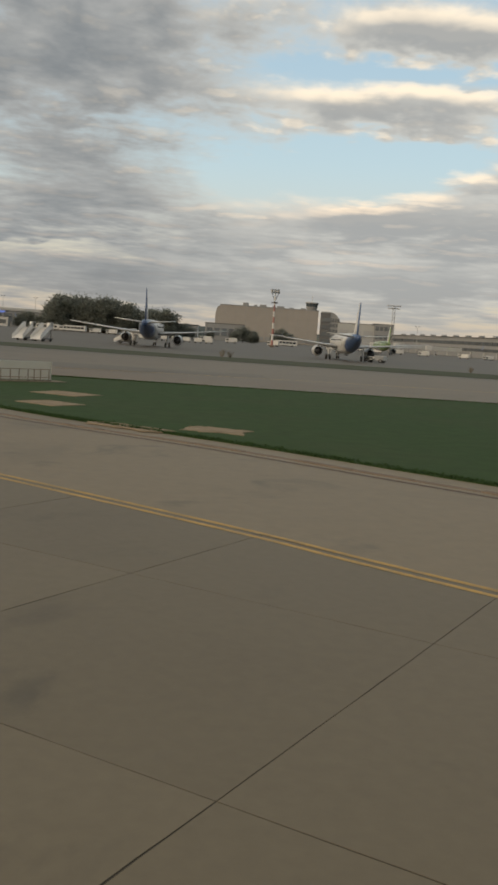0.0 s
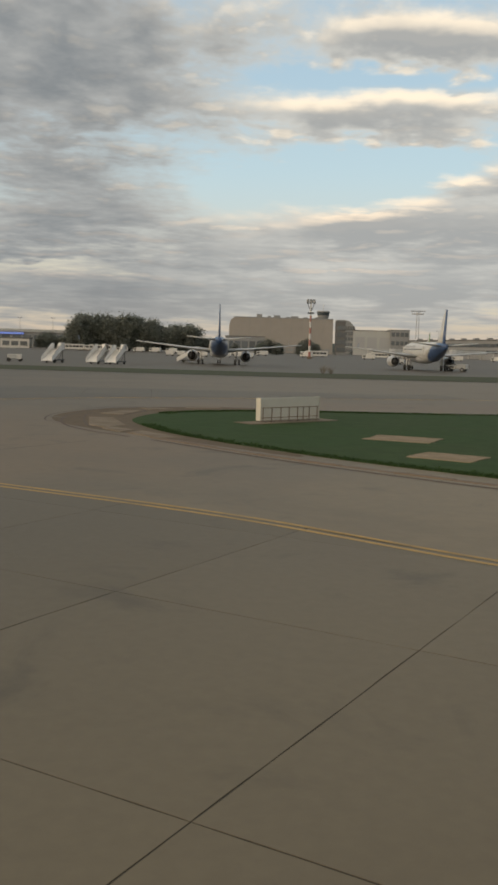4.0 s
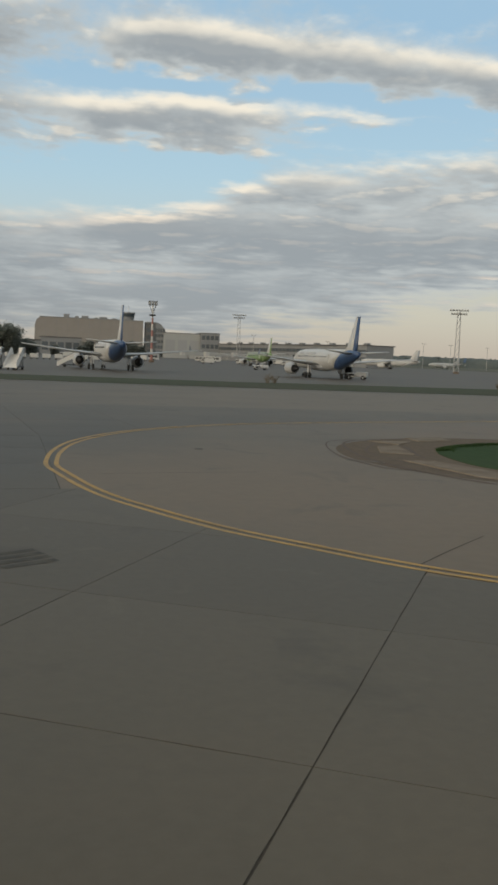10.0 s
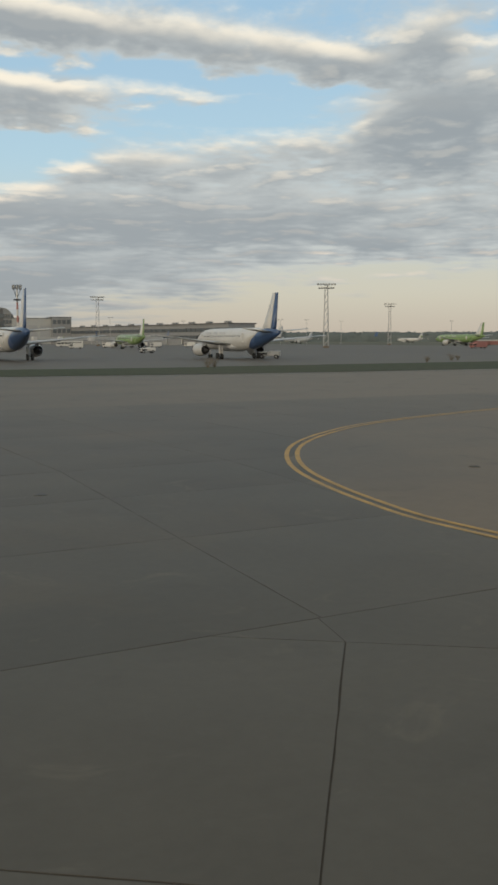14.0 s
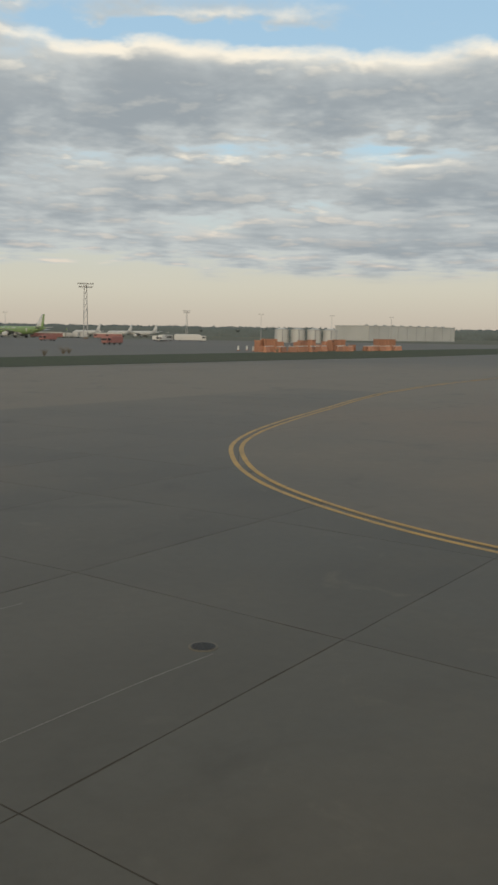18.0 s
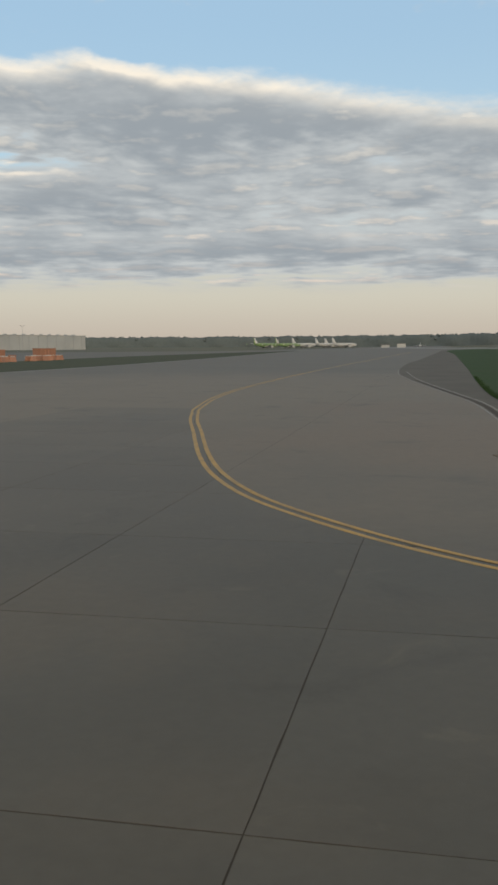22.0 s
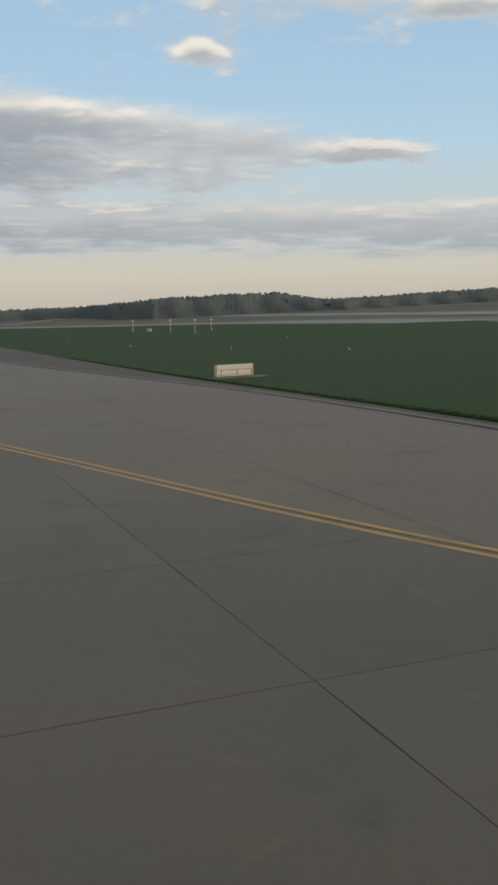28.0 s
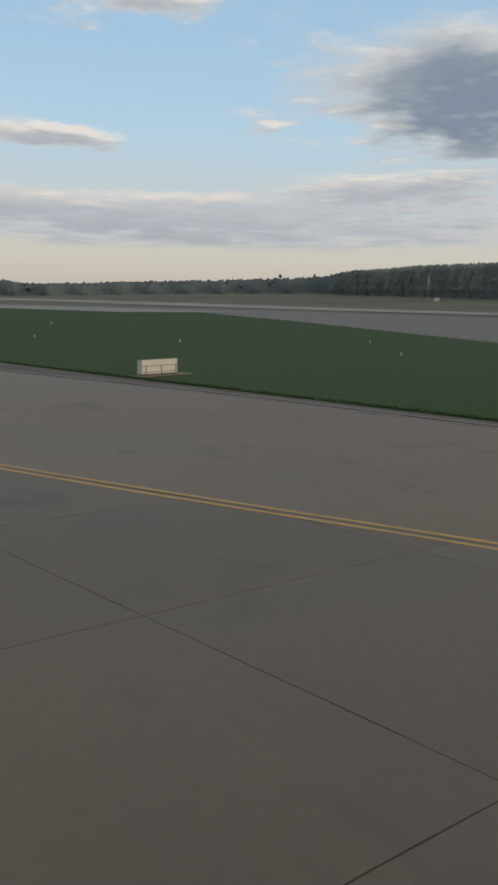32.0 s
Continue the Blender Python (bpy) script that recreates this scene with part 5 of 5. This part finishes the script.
def crate(x, y, z, r, w, d, h):
    s = thing("orange_container", "orange metal container with ribbed sides", "container", pose(x, y, z, 0, 0, r), group="orange containers")
    part("body", boxed(0, 0, h / 2, w, d, h, bevel=0.05), "orange", s)
    for i in range(6):
        part("rib", boxed(-w / 2 + w * (i + 0.5) / 6, -d / 2 - 0.05, h / 2, 0.16, 0.1, h * 0.86), "orange", s)
    part("lid", boxed(0, 0, h + 0.06, w + 0.1, d + 0.1, 0.12), "orange", s)
    return s


cr = crate(107, 180.5, -0.02, -20, 3.6, 1.6, 1.1)
for i in range(22):
    t = i / 21
    ob = copy_thing(cr, pose(108 + 44 * t + rng.uniform(-1, 1), 183 + 5.5 * t + rng.uniform(-1.5, 5), -0.02, 0, 0, rng.uniform(-35, 25)))
    ob.scale = (rng.uniform(0.5, 0.95), rng.uniform(0.6, 1.0), rng.uniform(1.0, 2.4))
tall = crate(169, 190, -0.02, -18, 6.2, 2.0, 2.9)
tagged(tall, "large orange screen panel container beside the barriers")
bollard = thing("marker_post", "short white post with orange base", "marker", pose(109, 186, -0.02), group="marker posts")
part("base", rodded((0, 0, 0), (0, 0, 0.2), 0.3, 10), "orange", bollard)
part("drum", rodded((0, 0, 0.2), (0, 0, 1.1), 0.22, 12), "white", bollard)
for i in range(14):
    copy_thing(bollard, pose(112 + 4.4 * i, 193 + 1.2 * (i % 3), -0.02))
unit = thing("ground_power_unit", "small pale ground power unit on wheels", "ground unit", pose(-58.6, 178.5, -0.02, 0, 0, 10))
part("body", boxed(0, 0, 0.9, 2.4, 1.3, 0.9, bevel=0.1), "pale_wall", unit)
part("door", boxed(0.8, -0.78, 0.9, 0.8, 0.06, 0.9), "white", unit)
for k in (-1, 1):
    for j in (-1, 1):
        part("wheel", rodded((k * 1.0, j * 0.6 - 0.1, 0.36), (k * 1.0, j * 0.6 + 0.1, 0.36), 0.36, 12), "rubber", unit)

# a bright landing light far along the runway
jet = copy_thing(pale, pose(1432, 103.5, rise(1432, 103.5), 0, 0, 92))
tagged(jet, "distant airliner on the runway with a bright landing light")
glow = part("landing_light", boxed(0, 18.9, 3.4, 3.2, 0.3, 3.2, bevel=0.8), "beam", jet, "glaring white landing light")


# ---------------------------------------------------------------- trees
def tree_mesh(seed, h, r):
    """Tapered trunk with limbs, and a crown of many small leaf clumps."""
    rg = random.Random(seed)
    trunk = bmesh.new()
    rod(trunk, (0, 0, 0), (0, 0, h * 0.55), h * 0.022, 7, h * 0.012)
    tips = []
    for i in range(9):
        a, z0 = rg.uniform(0, 6.28), h * rg.uniform(0.22, 0.5)
        tip = (r * 0.75 * math.cos(a) * rg.uniform(0.5, 1), r * 0.75 * math.sin(a) * rg.uniform(0.5, 1), z0 + h * rg.uniform(0.12, 0.36))
        rod(trunk, (0, 0, z0), tip, h * 0.008, 5, h * 0.003)
        tips.append(tip)
    tips.append((0, 0, h * 0.86))
    for i in range(7):
        a = rg.uniform(0, 6.28)
        tips.append((r * 0.6 * math.cos(a), r * 0.6 * math.sin(a), h * rg.uniform(0.14, 0.34)))
    verts, faces = [], []
    for i in range(2300):
        c = Vector(rg.choice(tips)) + Vector((rg.gauss(0, r * 0.24), rg.gauss(0, r * 0.24), rg.gauss(0, h * 0.085)))
        c.z = max(c.z, h * 0.1)
        s = rg.uniform(0.35, 0.9) * r * 0.095
        n = len(verts)
        for k in range(5):
            verts.append(c + Vector((rg.uniform(-s, s), rg.uniform(-s, s), rg.uniform(-s, s))) * 1.5)
        faces += [(n, n + 1, n + 2), (n + 1, n + 2, n + 3), (n + 2, n + 3, n + 4), (n, n + 3, n + 4)]
    crown = bpy.data.meshes.new("crown")
    crown.from_pydata([tuple(v) for v in verts], [], faces)
    crown.materials.append(M["leaf"])
    return mesh_of("trunk", trunk, "bark"), crown


kinds = [tree_mesh(11 + i, 18, 5.5) for i in range(4)]
rng = random.Random(9)
for i in range(64):
    x = rng.uniform(-112, -68) if i % 4 else rng.uniform(-62.5, -49)
    y = 530 + rng.uniform(-8, 14)
    sc = (rng.uniform(0.9, 1.12) - 0.006 * max(0, x + 85)) if x < -66 else rng.uniform(0.72, 0.92)
    tk, ck = kinds[i % 4]
    s = thing("tree", "leafy broad tree in a dense grove beyond the apron", "tree", pose(x, y, -0.1, 0, 0, rng.uniform(0, 360)), group="grove of trees")
    s.scale = (sc * 1.15, sc * 1.15, sc)
    for nm, me in (("trunk", tk), ("crown", ck)):
        ob = new(nm, me)
        ob.parent = s
for i in range(34):
    x = rng.choice((rng.uniform(-138, -112), rng.uniform(-50, -28), rng.uniform(-30, 20)))
    tk, ck = kinds[i % 4]
    s = thing("bush", "low dark shrub beside the apron fence", "bush", pose(x, 545 + rng.uniform(-5, 20), -0.1, 0, 0, rng.uniform(0, 360)), group="shrubs")
    sc = rng.uniform(0.32, 0.55)
    s.scale = (sc * 1.5, sc * 1.5, sc)
    for nm, me in (("trunk", tk), ("crown", ck)):
        ob = new(nm, me)
        ob.parent = s


def dry_shrub(x, y, h, seed):
    rg = random.Random(seed)
    s = thing("bush", "dry bare twiggy shrub on the grass strip", "bush", pose(x, y, 0.0, 0, 0, 40 * seed), group="dry shrubs")
    for i in range(22):
        a, lean = rg.uniform(0, 6.28), rg.uniform(0.1, 0.75) * h
        tip = (lean * math.cos(a), lean * math.sin(a), h * rg.uniform(0.5, 1.0))
        stem = part("stem", rodded((0.1 * math.cos(a), 0.1 * math.sin(a), 0), tip, 0.022, 4, 0.008), "twig", s)
        for k in range(3):
            f, b = rg.uniform(0.4, 0.9), rg.uniform(0, 6.28)
            p = Vector(tip) * f
            part("twig", rodded(p, p + Vector((0.3 * math.cos(b), 0.3 * math.sin(b), 0.3)), 0.012, 3, 0.005), "twig", stem)
    return s


for n, (x, y, h) in enumerate(((-5.3, 152, 2.3), (-4, 153, 1.9), (38.4, 168, 1.6), (50, 178, 2.2), (52, 179, 1.5), (100, 172, 1.5))):
    dry_shrub(x, y, h * 0.62, n + 1)


# far woods: many small crowns along a belt, azimuth (degrees from +y to the right), distance, tree height
BELT = [(-30, 1500, 16), (0, 1700, 18), (15, 1900, 20), (40, 2000, 21), (60, 2000, 21), (74, 1900, 22), (84, 1750, 22), (92, 1600, 19), (95, 1500, 17), (97, 1150, 19), (99.5, 1030, 22), (104, 990, 22), (107, 975, 21),
        (109.5, 950, 12), (111, 930, 11), (116, 930, 12), (122, 920, 13), (127, 900, 15), (129, 820, 21), (133, 740, 25), (140, 640, 27), (150, 620, 26), (175, 620, 24)]


def belt(a, k):
    return float(np.interp(a, [b[0] for b in BELT], [b[k] for b in BELT]))


def canopy(name, label, a0, a1, columns, seed, mat):
    """A closed wood edge: one lumpy leafy mass with a softly waving top, and single crowns along its crest."""
    rg = random.Random(seed)
    verts, faces = [], []
    profile = [(0.0, 0.0), (1.5, 0.22), (2.0, 0.42), (3.0, 0.60), (5.0, 0.76), (9.0, 0.90), (16.0, 0.98), (30.0, 1.0), (70.0, 0.95), (120.0, 0.2)]
    rows = len(profile)
    crest = 1.0
    for i in range(columns):
        a = a0 + (a1 - a0) * i / (columns - 1)
        crest += (rg.uniform(0.93, 1.05) - crest) * 0.35
        h = belt(a, 2) * (crest + 0.03 * math.sin(a * 1.7) + 0.02 * math.sin(a * 5.3 + 1) + 0.015 * math.sin(a * 11))
        for back, up in profile:
            d = belt(a, 1) + back + rg.uniform(-0.7, 0.7) + 3.0 * math.sin(a * 3.1) * min(1, back)
            x, y = -35 + d * math.sin(radians(a)), 75 + d * math.cos(radians(a))
            verts.append((x, y, rise(x, y) - 0.5 + h * up + (rg.uniform(-0.5, 0.5) if up else 0)))
    for i in range(columns - 1):
        for j in range(rows - 1):
            n = i * rows + j
            faces.append((n, n + rows, n + rows + 1, n + 1))
    for i in range(columns // 3):
        a, back = rg.uniform(a0, a1), rg.uniform(3, 40)
        d, h = belt(a, 1) + back, belt(a, 2)
        w = rg.uniform(1.3, 2.6) * max(1.0, d / 1100)
        x, y = -35 + d * math.sin(radians(a)), 75 + d * math.cos(radians(a))
        lone = 117 < a < 127 and rg.random() < 0.02
        c = rise(x, y) + h * (float(np.interp(back, [p[0] for p in profile], [p[1] for p in profile])) + (0.22 if lone else 0.0)) - w * 0.45
        n, k = len(verts), 6
        verts.append((x, y, c + w * (1.2 if lone else 0.9)))
        for j in range(k):
            t = 6.283 * j / k + w
            rr = w * rg.uniform(0.8, 1.2)
            verts.append((x + rr * math.cos(t), y + rr * math.sin(t), c + w * rg.uniform(-0.2, 0.2)))
        verts.append((x, y, c - w * (2.0 if lone else 0.9)))
        for j in range(k):
            faces.append((n, n + 1 + j, n + 1 + (j + 1) % k))
            faces.append((n + 1 + k, n + 1 + (j + 1) % k, n + 1 + j))
    me = bpy.data.meshes.new(name)
    me.from_pydata(verts, [], faces)
    me.materials.append(M[mat])
    me.polygons.foreach_set("use_smooth", [True] * len(faces))
    return tagged(new(name, me), label, "woods", kind="stuff")


def spruces(name, label, a0, a1, count, seed, deep, mat):
    """Tall pointed and rounded crowns standing close together."""
    rg = random.Random(seed)
    verts, faces = [], []
    for i in range(count):
        a = rg.uniform(a0, a1)
        d, h = belt(a, 1) + rg.uniform(0, deep), belt(a, 2) * rg.uniform(0.74, 1.02)
        w, pointed = rg.uniform(3.0, 5.4), rg.random() < 0.5
        x, y = -35 + d * math.sin(radians(a)), 75 + d * math.cos(radians(a))
        z = rise(x, y) - 0.5
        n, k = len(verts), 6
        for f, r in ((0.0, 0.75), (0.3, 1.0), (0.6, 0.72 if pointed else 0.95), (0.85, 0.3 if pointed else 0.62)):
            for j in range(k):
                t = 6.283 * j / k + f * 2
                rr = w * r * rg.uniform(0.75, 1.2)
                verts.append((x + rr * math.cos(t), y + rr * math.sin(t), z + h * f * rg.uniform(0.95, 1.05)))
        verts.append((x, y, z + h))
        for lv in range(3):
            for j in range(k):
                faces.append((n + lv * k + j, n + lv * k + (j + 1) % k, n + (lv + 1) * k + (j + 1) % k, n + (lv + 1) * k + j))
        for j in range(k):
            faces.append((n + 3 * k + j, n + 3 * k + (j + 1) % k, n + 4 * k))
    me = bpy.data.meshes.new(name)
    me.from_pydata(verts, [], faces)
    me.materials.append(M[mat])
    return tagged(new(name, me), label, "woods", kind="stuff")


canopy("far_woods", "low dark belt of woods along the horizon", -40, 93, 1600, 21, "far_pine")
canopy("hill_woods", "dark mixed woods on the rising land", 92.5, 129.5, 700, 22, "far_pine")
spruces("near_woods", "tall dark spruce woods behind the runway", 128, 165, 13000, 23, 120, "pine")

# marker mast before the woods
px, py = 429, -358.6
mast = thing("marker_mast", "tall narrow white marker panel on a slim grey mast", "mast", pose(px, py, rise(px, py), 0, 0, -50))
part("pole", rodded((0, 0, 0), (0, 0, 11), 0.12), "steel", mast)
part("panel", boxed(0, 0, 13.4, 1.6, 0.4, 5.8, bevel=0.1), "white", mast)
hut = thing("equipment_hut", "small white equipment hut by the woods", "hut", pose(px - 6, py - 2, rise(px - 6, py - 2), 0, 0, -50))
part("wall", boxed(0, 0, 1.2, 5.0, 3.0, 2.4), "white", hut)
part("roof", boxed(0, 0, 2.5, 5.4, 3.4, 0.2), "roof", hut)
part("door", boxed(0.8, -1.52, 1.0, 0.9, 0.06, 2.0), "grey_wall", hut)

# pale runway lanes on the rising land, sized to fit the camera's view
for nm, pts, w, lab in (("runway", [(-300, -260), (120, -245), (330, -232), (700, -190), (1500, -60)], 34, "pale grey runway across the rising land"),
                        ("far_taxiway", [(315, -116), (519, -85), (620, 10), (797, 135), (1100, 260)], 80, "wide pale grey taxiway beyond the turf"),
                        ("perimeter_road", [(900, 175), (1200, 60), (1700, -120)], 26, "pale grey service road far off")):
    single(nm, ribbon(smooth_line(pts, 40), w, 0.12), "far_lane", lab, "runway", kind="structure")


# ---------------------------------------------------------------- rough turf along the near edges
def tufts(name, label, lines_, count, seed, spread):
    rg = random.Random(seed)
    verts, faces = [], []
    for i in range(count):
        ln = rg.choice(lines_)
        k = rg.randrange(len(ln) - 1)
        p = ln[k].lerp(ln[k + 1], rg.random())
        d = (ln[k + 1] - ln[k]).normalized()
        o = abs(rg.gauss(0, spread)) + 0.02
        p = p + Vector((-d.y, d.x)) * -o
        h, a = rg.uniform(0.03, 0.10), rg.uniform(0, 6.28)
        for j in range(3):
            t = a + j * 2.1
            n = len(verts)
            verts += [(p.x + 0.05 * math.cos(t), p.y + 0.05 * math.sin(t), rise(p.x, p.y) + 0.015), (p.x - 0.05 * math.sin(t), p.y + 0.05 * math.cos(t), rise(p.x, p.y) + 0.015),
                      (p.x + 0.13 * math.cos(t + 0.7), p.y + 0.13 * math.sin(t + 0.7), rise(p.x, p.y) + 0.015 + h)]
            faces.append((n, n + 1, n + 2))
    me = bpy.data.meshes.new(name)
    me.from_pydata(verts, [], faces)
    me.materials.append(M["blade"])
    return tagged(new(name, me), label, "grass", kind="stuff")


edge_in = [p for p in island if -22 < p.x < 60 and p.y > 0]
runs = [[p for p in island if -21 < p.x < 46 and p.y < 52 and p.y > 8], [p for p in island if -21 < p.x < 60 and p.y >= 52]]
tufts("turf_tufts", "ragged tufts of grass along the turf edge", runs, 7000, 31, 0.25)

# ---------------------------------------------------------------- concrete slabs of the taxiway
JOINT, DEPTH = 0.012, 0.006
bed_polys = []


def clip_poly(poly, nx, ny, c):
    """The part of a polygon where nx*x + ny*y <= c."""
    out = []
    for i, p in enumerate(poly):
        q = poly[(i + 1) % len(poly)]
        a, b = nx * p[0] + ny * p[1] - c, nx * q[0] + ny * q[1] - c
        if a <= 0:
            out.append(p)
        if a * b < 0:
            t = a / (a - b)
            out.append((p[0] + (q[0] - p[0]) * t, p[1] + (q[1] - p[1]) * t))
    return out


slabs = thing("slab_paving", "grey-brown concrete slabs with dark open joints", "paving", kind="structure")
U1, V1 = (0.866, -0.5), (0.5, 0.866)
U2, V2 = (0.9942, 0.1080), (-0.1080, 0.9942)
LIMIT = 51.05                                        # where the two laying directions meet


def beyond_line(x, y):
    """How far a place lies on the turf's side of the yellow line."""
    p = Vector((x, y))
    i = min(range(len(edge_curve) - 1), key=lambda k: (edge_curve[k] - p).length_squared)
    d = (edge_curve[i + 1] - edge_curve[i]).normalized()
    return -(d.x * (p - edge_curve[i]).y - d.y * (p - edge_curve[i]).x)


def slab_at(u0, u1, v0, v1, U, V, side, low=(0.0, 0.0), high=(0.0, 0.0)):
    mu, mv = (u0 + u1) / 2, (v0 + v1) / 2
    g = JOINT / 2 if beyond_line(mu * U[0] + mv * V[0], mu * U[1] + mv * V[1]) < -6.5 else JOINT / 3
    h, g = g * 1.2, g * 1.4                           # the cross joints gape a little wider
    poly = [(u0 + g + low[0], v0 + h), (u1 - g + low[1], v0 + h), (u1 - g + high[1], v1 - h), (u0 + g + high[0], v1 - h)]
    poly = [(u * U[0] + v * V[0], u * U[1] + v * V[1]) for u, v in poly]
    poly = clip_poly(poly, V2[0] * side, V2[1] * side, LIMIT * side - g)
    for _ in range(3):                                # no slab goes past the yellow line
        if len(poly) < 3:
            return
        cx, cy = sum(p[0] for p in poly) / len(poly), sum(p[1] for p in poly) / len(poly)
        far = max(poly, key=lambda p: beyond_line(*p))
        if beyond_line(*far) > 0.35:
            i = min(range(len(edge_curve) - 1), key=lambda k: (edge_curve[k] - Vector(far)).length_squared)
            d = (edge_curve[i + 1] - edge_curve[i]).normalized()
            poly = clip_poly(poly, d.y, -d.x, d.y * edge_curve[i].x - d.x * edge_curve[i].y + 0.1)
    if len(poly) < 3:
        return
    cx, cy = sum(p[0] for p in poly) / len(poly), sum(p[1] for p in poly) / len(poly)
    if beyond_line(cx, cy) > 0.3:
        return
    bed_polys.append(clip_poly(poly, 0, 0, 1))
    rough, rg_ = [], random.Random(int(cx * 37 + cy * 91))
    for i, p in enumerate(poly):                      # chipped, slightly wavering edges
        q = poly[(i + 1) % len(poly)]
        ln = math.hypot(q[0] - p[0], q[1] - p[1])
        steps = max(1, int(ln / 0.5))
        for k in range(steps):
            f, o = k / steps, (rg_.uniform(-0.003, 0.008) if k else 0.0)
            rough.append((p[0] + (q[0] - p[0]) * f - (q[1] - p[1]) / max(ln, 1e-6) * o, p[1] + (q[1] - p[1]) * f + (q[0] - p[0]) / max(ln, 1e-6) * o))
    poly = rough
    bm = bmesh.new()
    top = [bm.verts.new((x - cx, y - cy, 0)) for x, y in poly]
    low_ = [bm.verts.new((x - cx, y - cy, -DEPTH)) for x, y in poly]
    bm.faces.new(top)
    for i in range(len(top)):
        bm.faces.new((top[i], low_[i], low_[(i + 1) % len(top)], top[(i + 1) % len(top)]))
    bmesh.ops.recalc_face_normals(bm, faces=bm.faces)
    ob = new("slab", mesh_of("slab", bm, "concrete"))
    ob.parent = slabs
    ob.location = (cx, cy, 0.0004 * math.sin(cx * 3 + cy * 5))


def lean1(u, v):
    """The last joints bend over before they meet the other laying direction."""
    return -0.42 * max(0.0, v - 18.8) if u < -58 else 0.0


def lean2(v):
    return -0.077 * max(0.0, 66.0 - v)


COLUMNS = [15.1 - 4.65 * i for i in range(12)] + [-40.35, -45.3, -50.05, -54.9, -59.1, -63.6, -68.1, -72.7, -77.3, -82]
for u1, u0 in zip(COLUMNS, COLUMNS[1:]):
    rows_ = [-4.1, 0.93, 5.95, 10.92, 16.0, 21.0, 26.0] if u1 > -36 else [-2.25, 1.7, 5.25, 9.07, 13.6, 18.8, 26.0]
    for v0, v1 in zip(rows_, rows_[1:]):
        slab_at(u0, u1, v0, v1, U1, V1, 1, (lean1(u0, v0), lean1(u1, v0)), (lean1(u0, v1), lean1(u1, v1)))
rows_ = [LIMIT, 56.45, 61.2, 65.95, 70.7, 75.27, 80.0, 84.95, 89.7]
columns_ = [-55.35, -50.3, -45.25, -40.2, -35.15, -30.0, -24.85, -19.6, -14.6, -9.75, -4.7, 0.35, 5.4, 10.45]
for u0, u1 in zip(columns_, columns_[1:]):
    for v0, v1 in zip(rows_, rows_[1:]):
        slab_at(u0, u1, v0, v1, U2, V2, -1, (lean2(v0), lean2(v0)), (lean2(v1), lean2(v1)))

bm = bmesh.new()
for n_, poly in enumerate(bed_polys):
    mx, my = sum(p[0] for p in poly) / len(poly), sum(p[1] for p in poly) / len(poly)
    bm.faces.new([bm.verts.new((mx + (x - mx) * 1.009, my + (y - my) * 1.009, -0.0064 + 0.0001 * (n_ * 7 % 16))) for x, y in poly])
single("slab_bed", bm, "joint", "dark bitumen bedding in the slab joints", "bedding", kind="structure")

# one long joint runs on past the yellow line
far_joint = [Vector((u * U2[0] + 75.27 * V2[0], u * U2[1] + 75.27 * V2[1])) for u in np.linspace(-17, 70, 12)]
single("long_joint", ribbon(far_joint, 0.013, -0.003), "joint", "thin dark joint running along the taxiway", "joint", kind="structure")
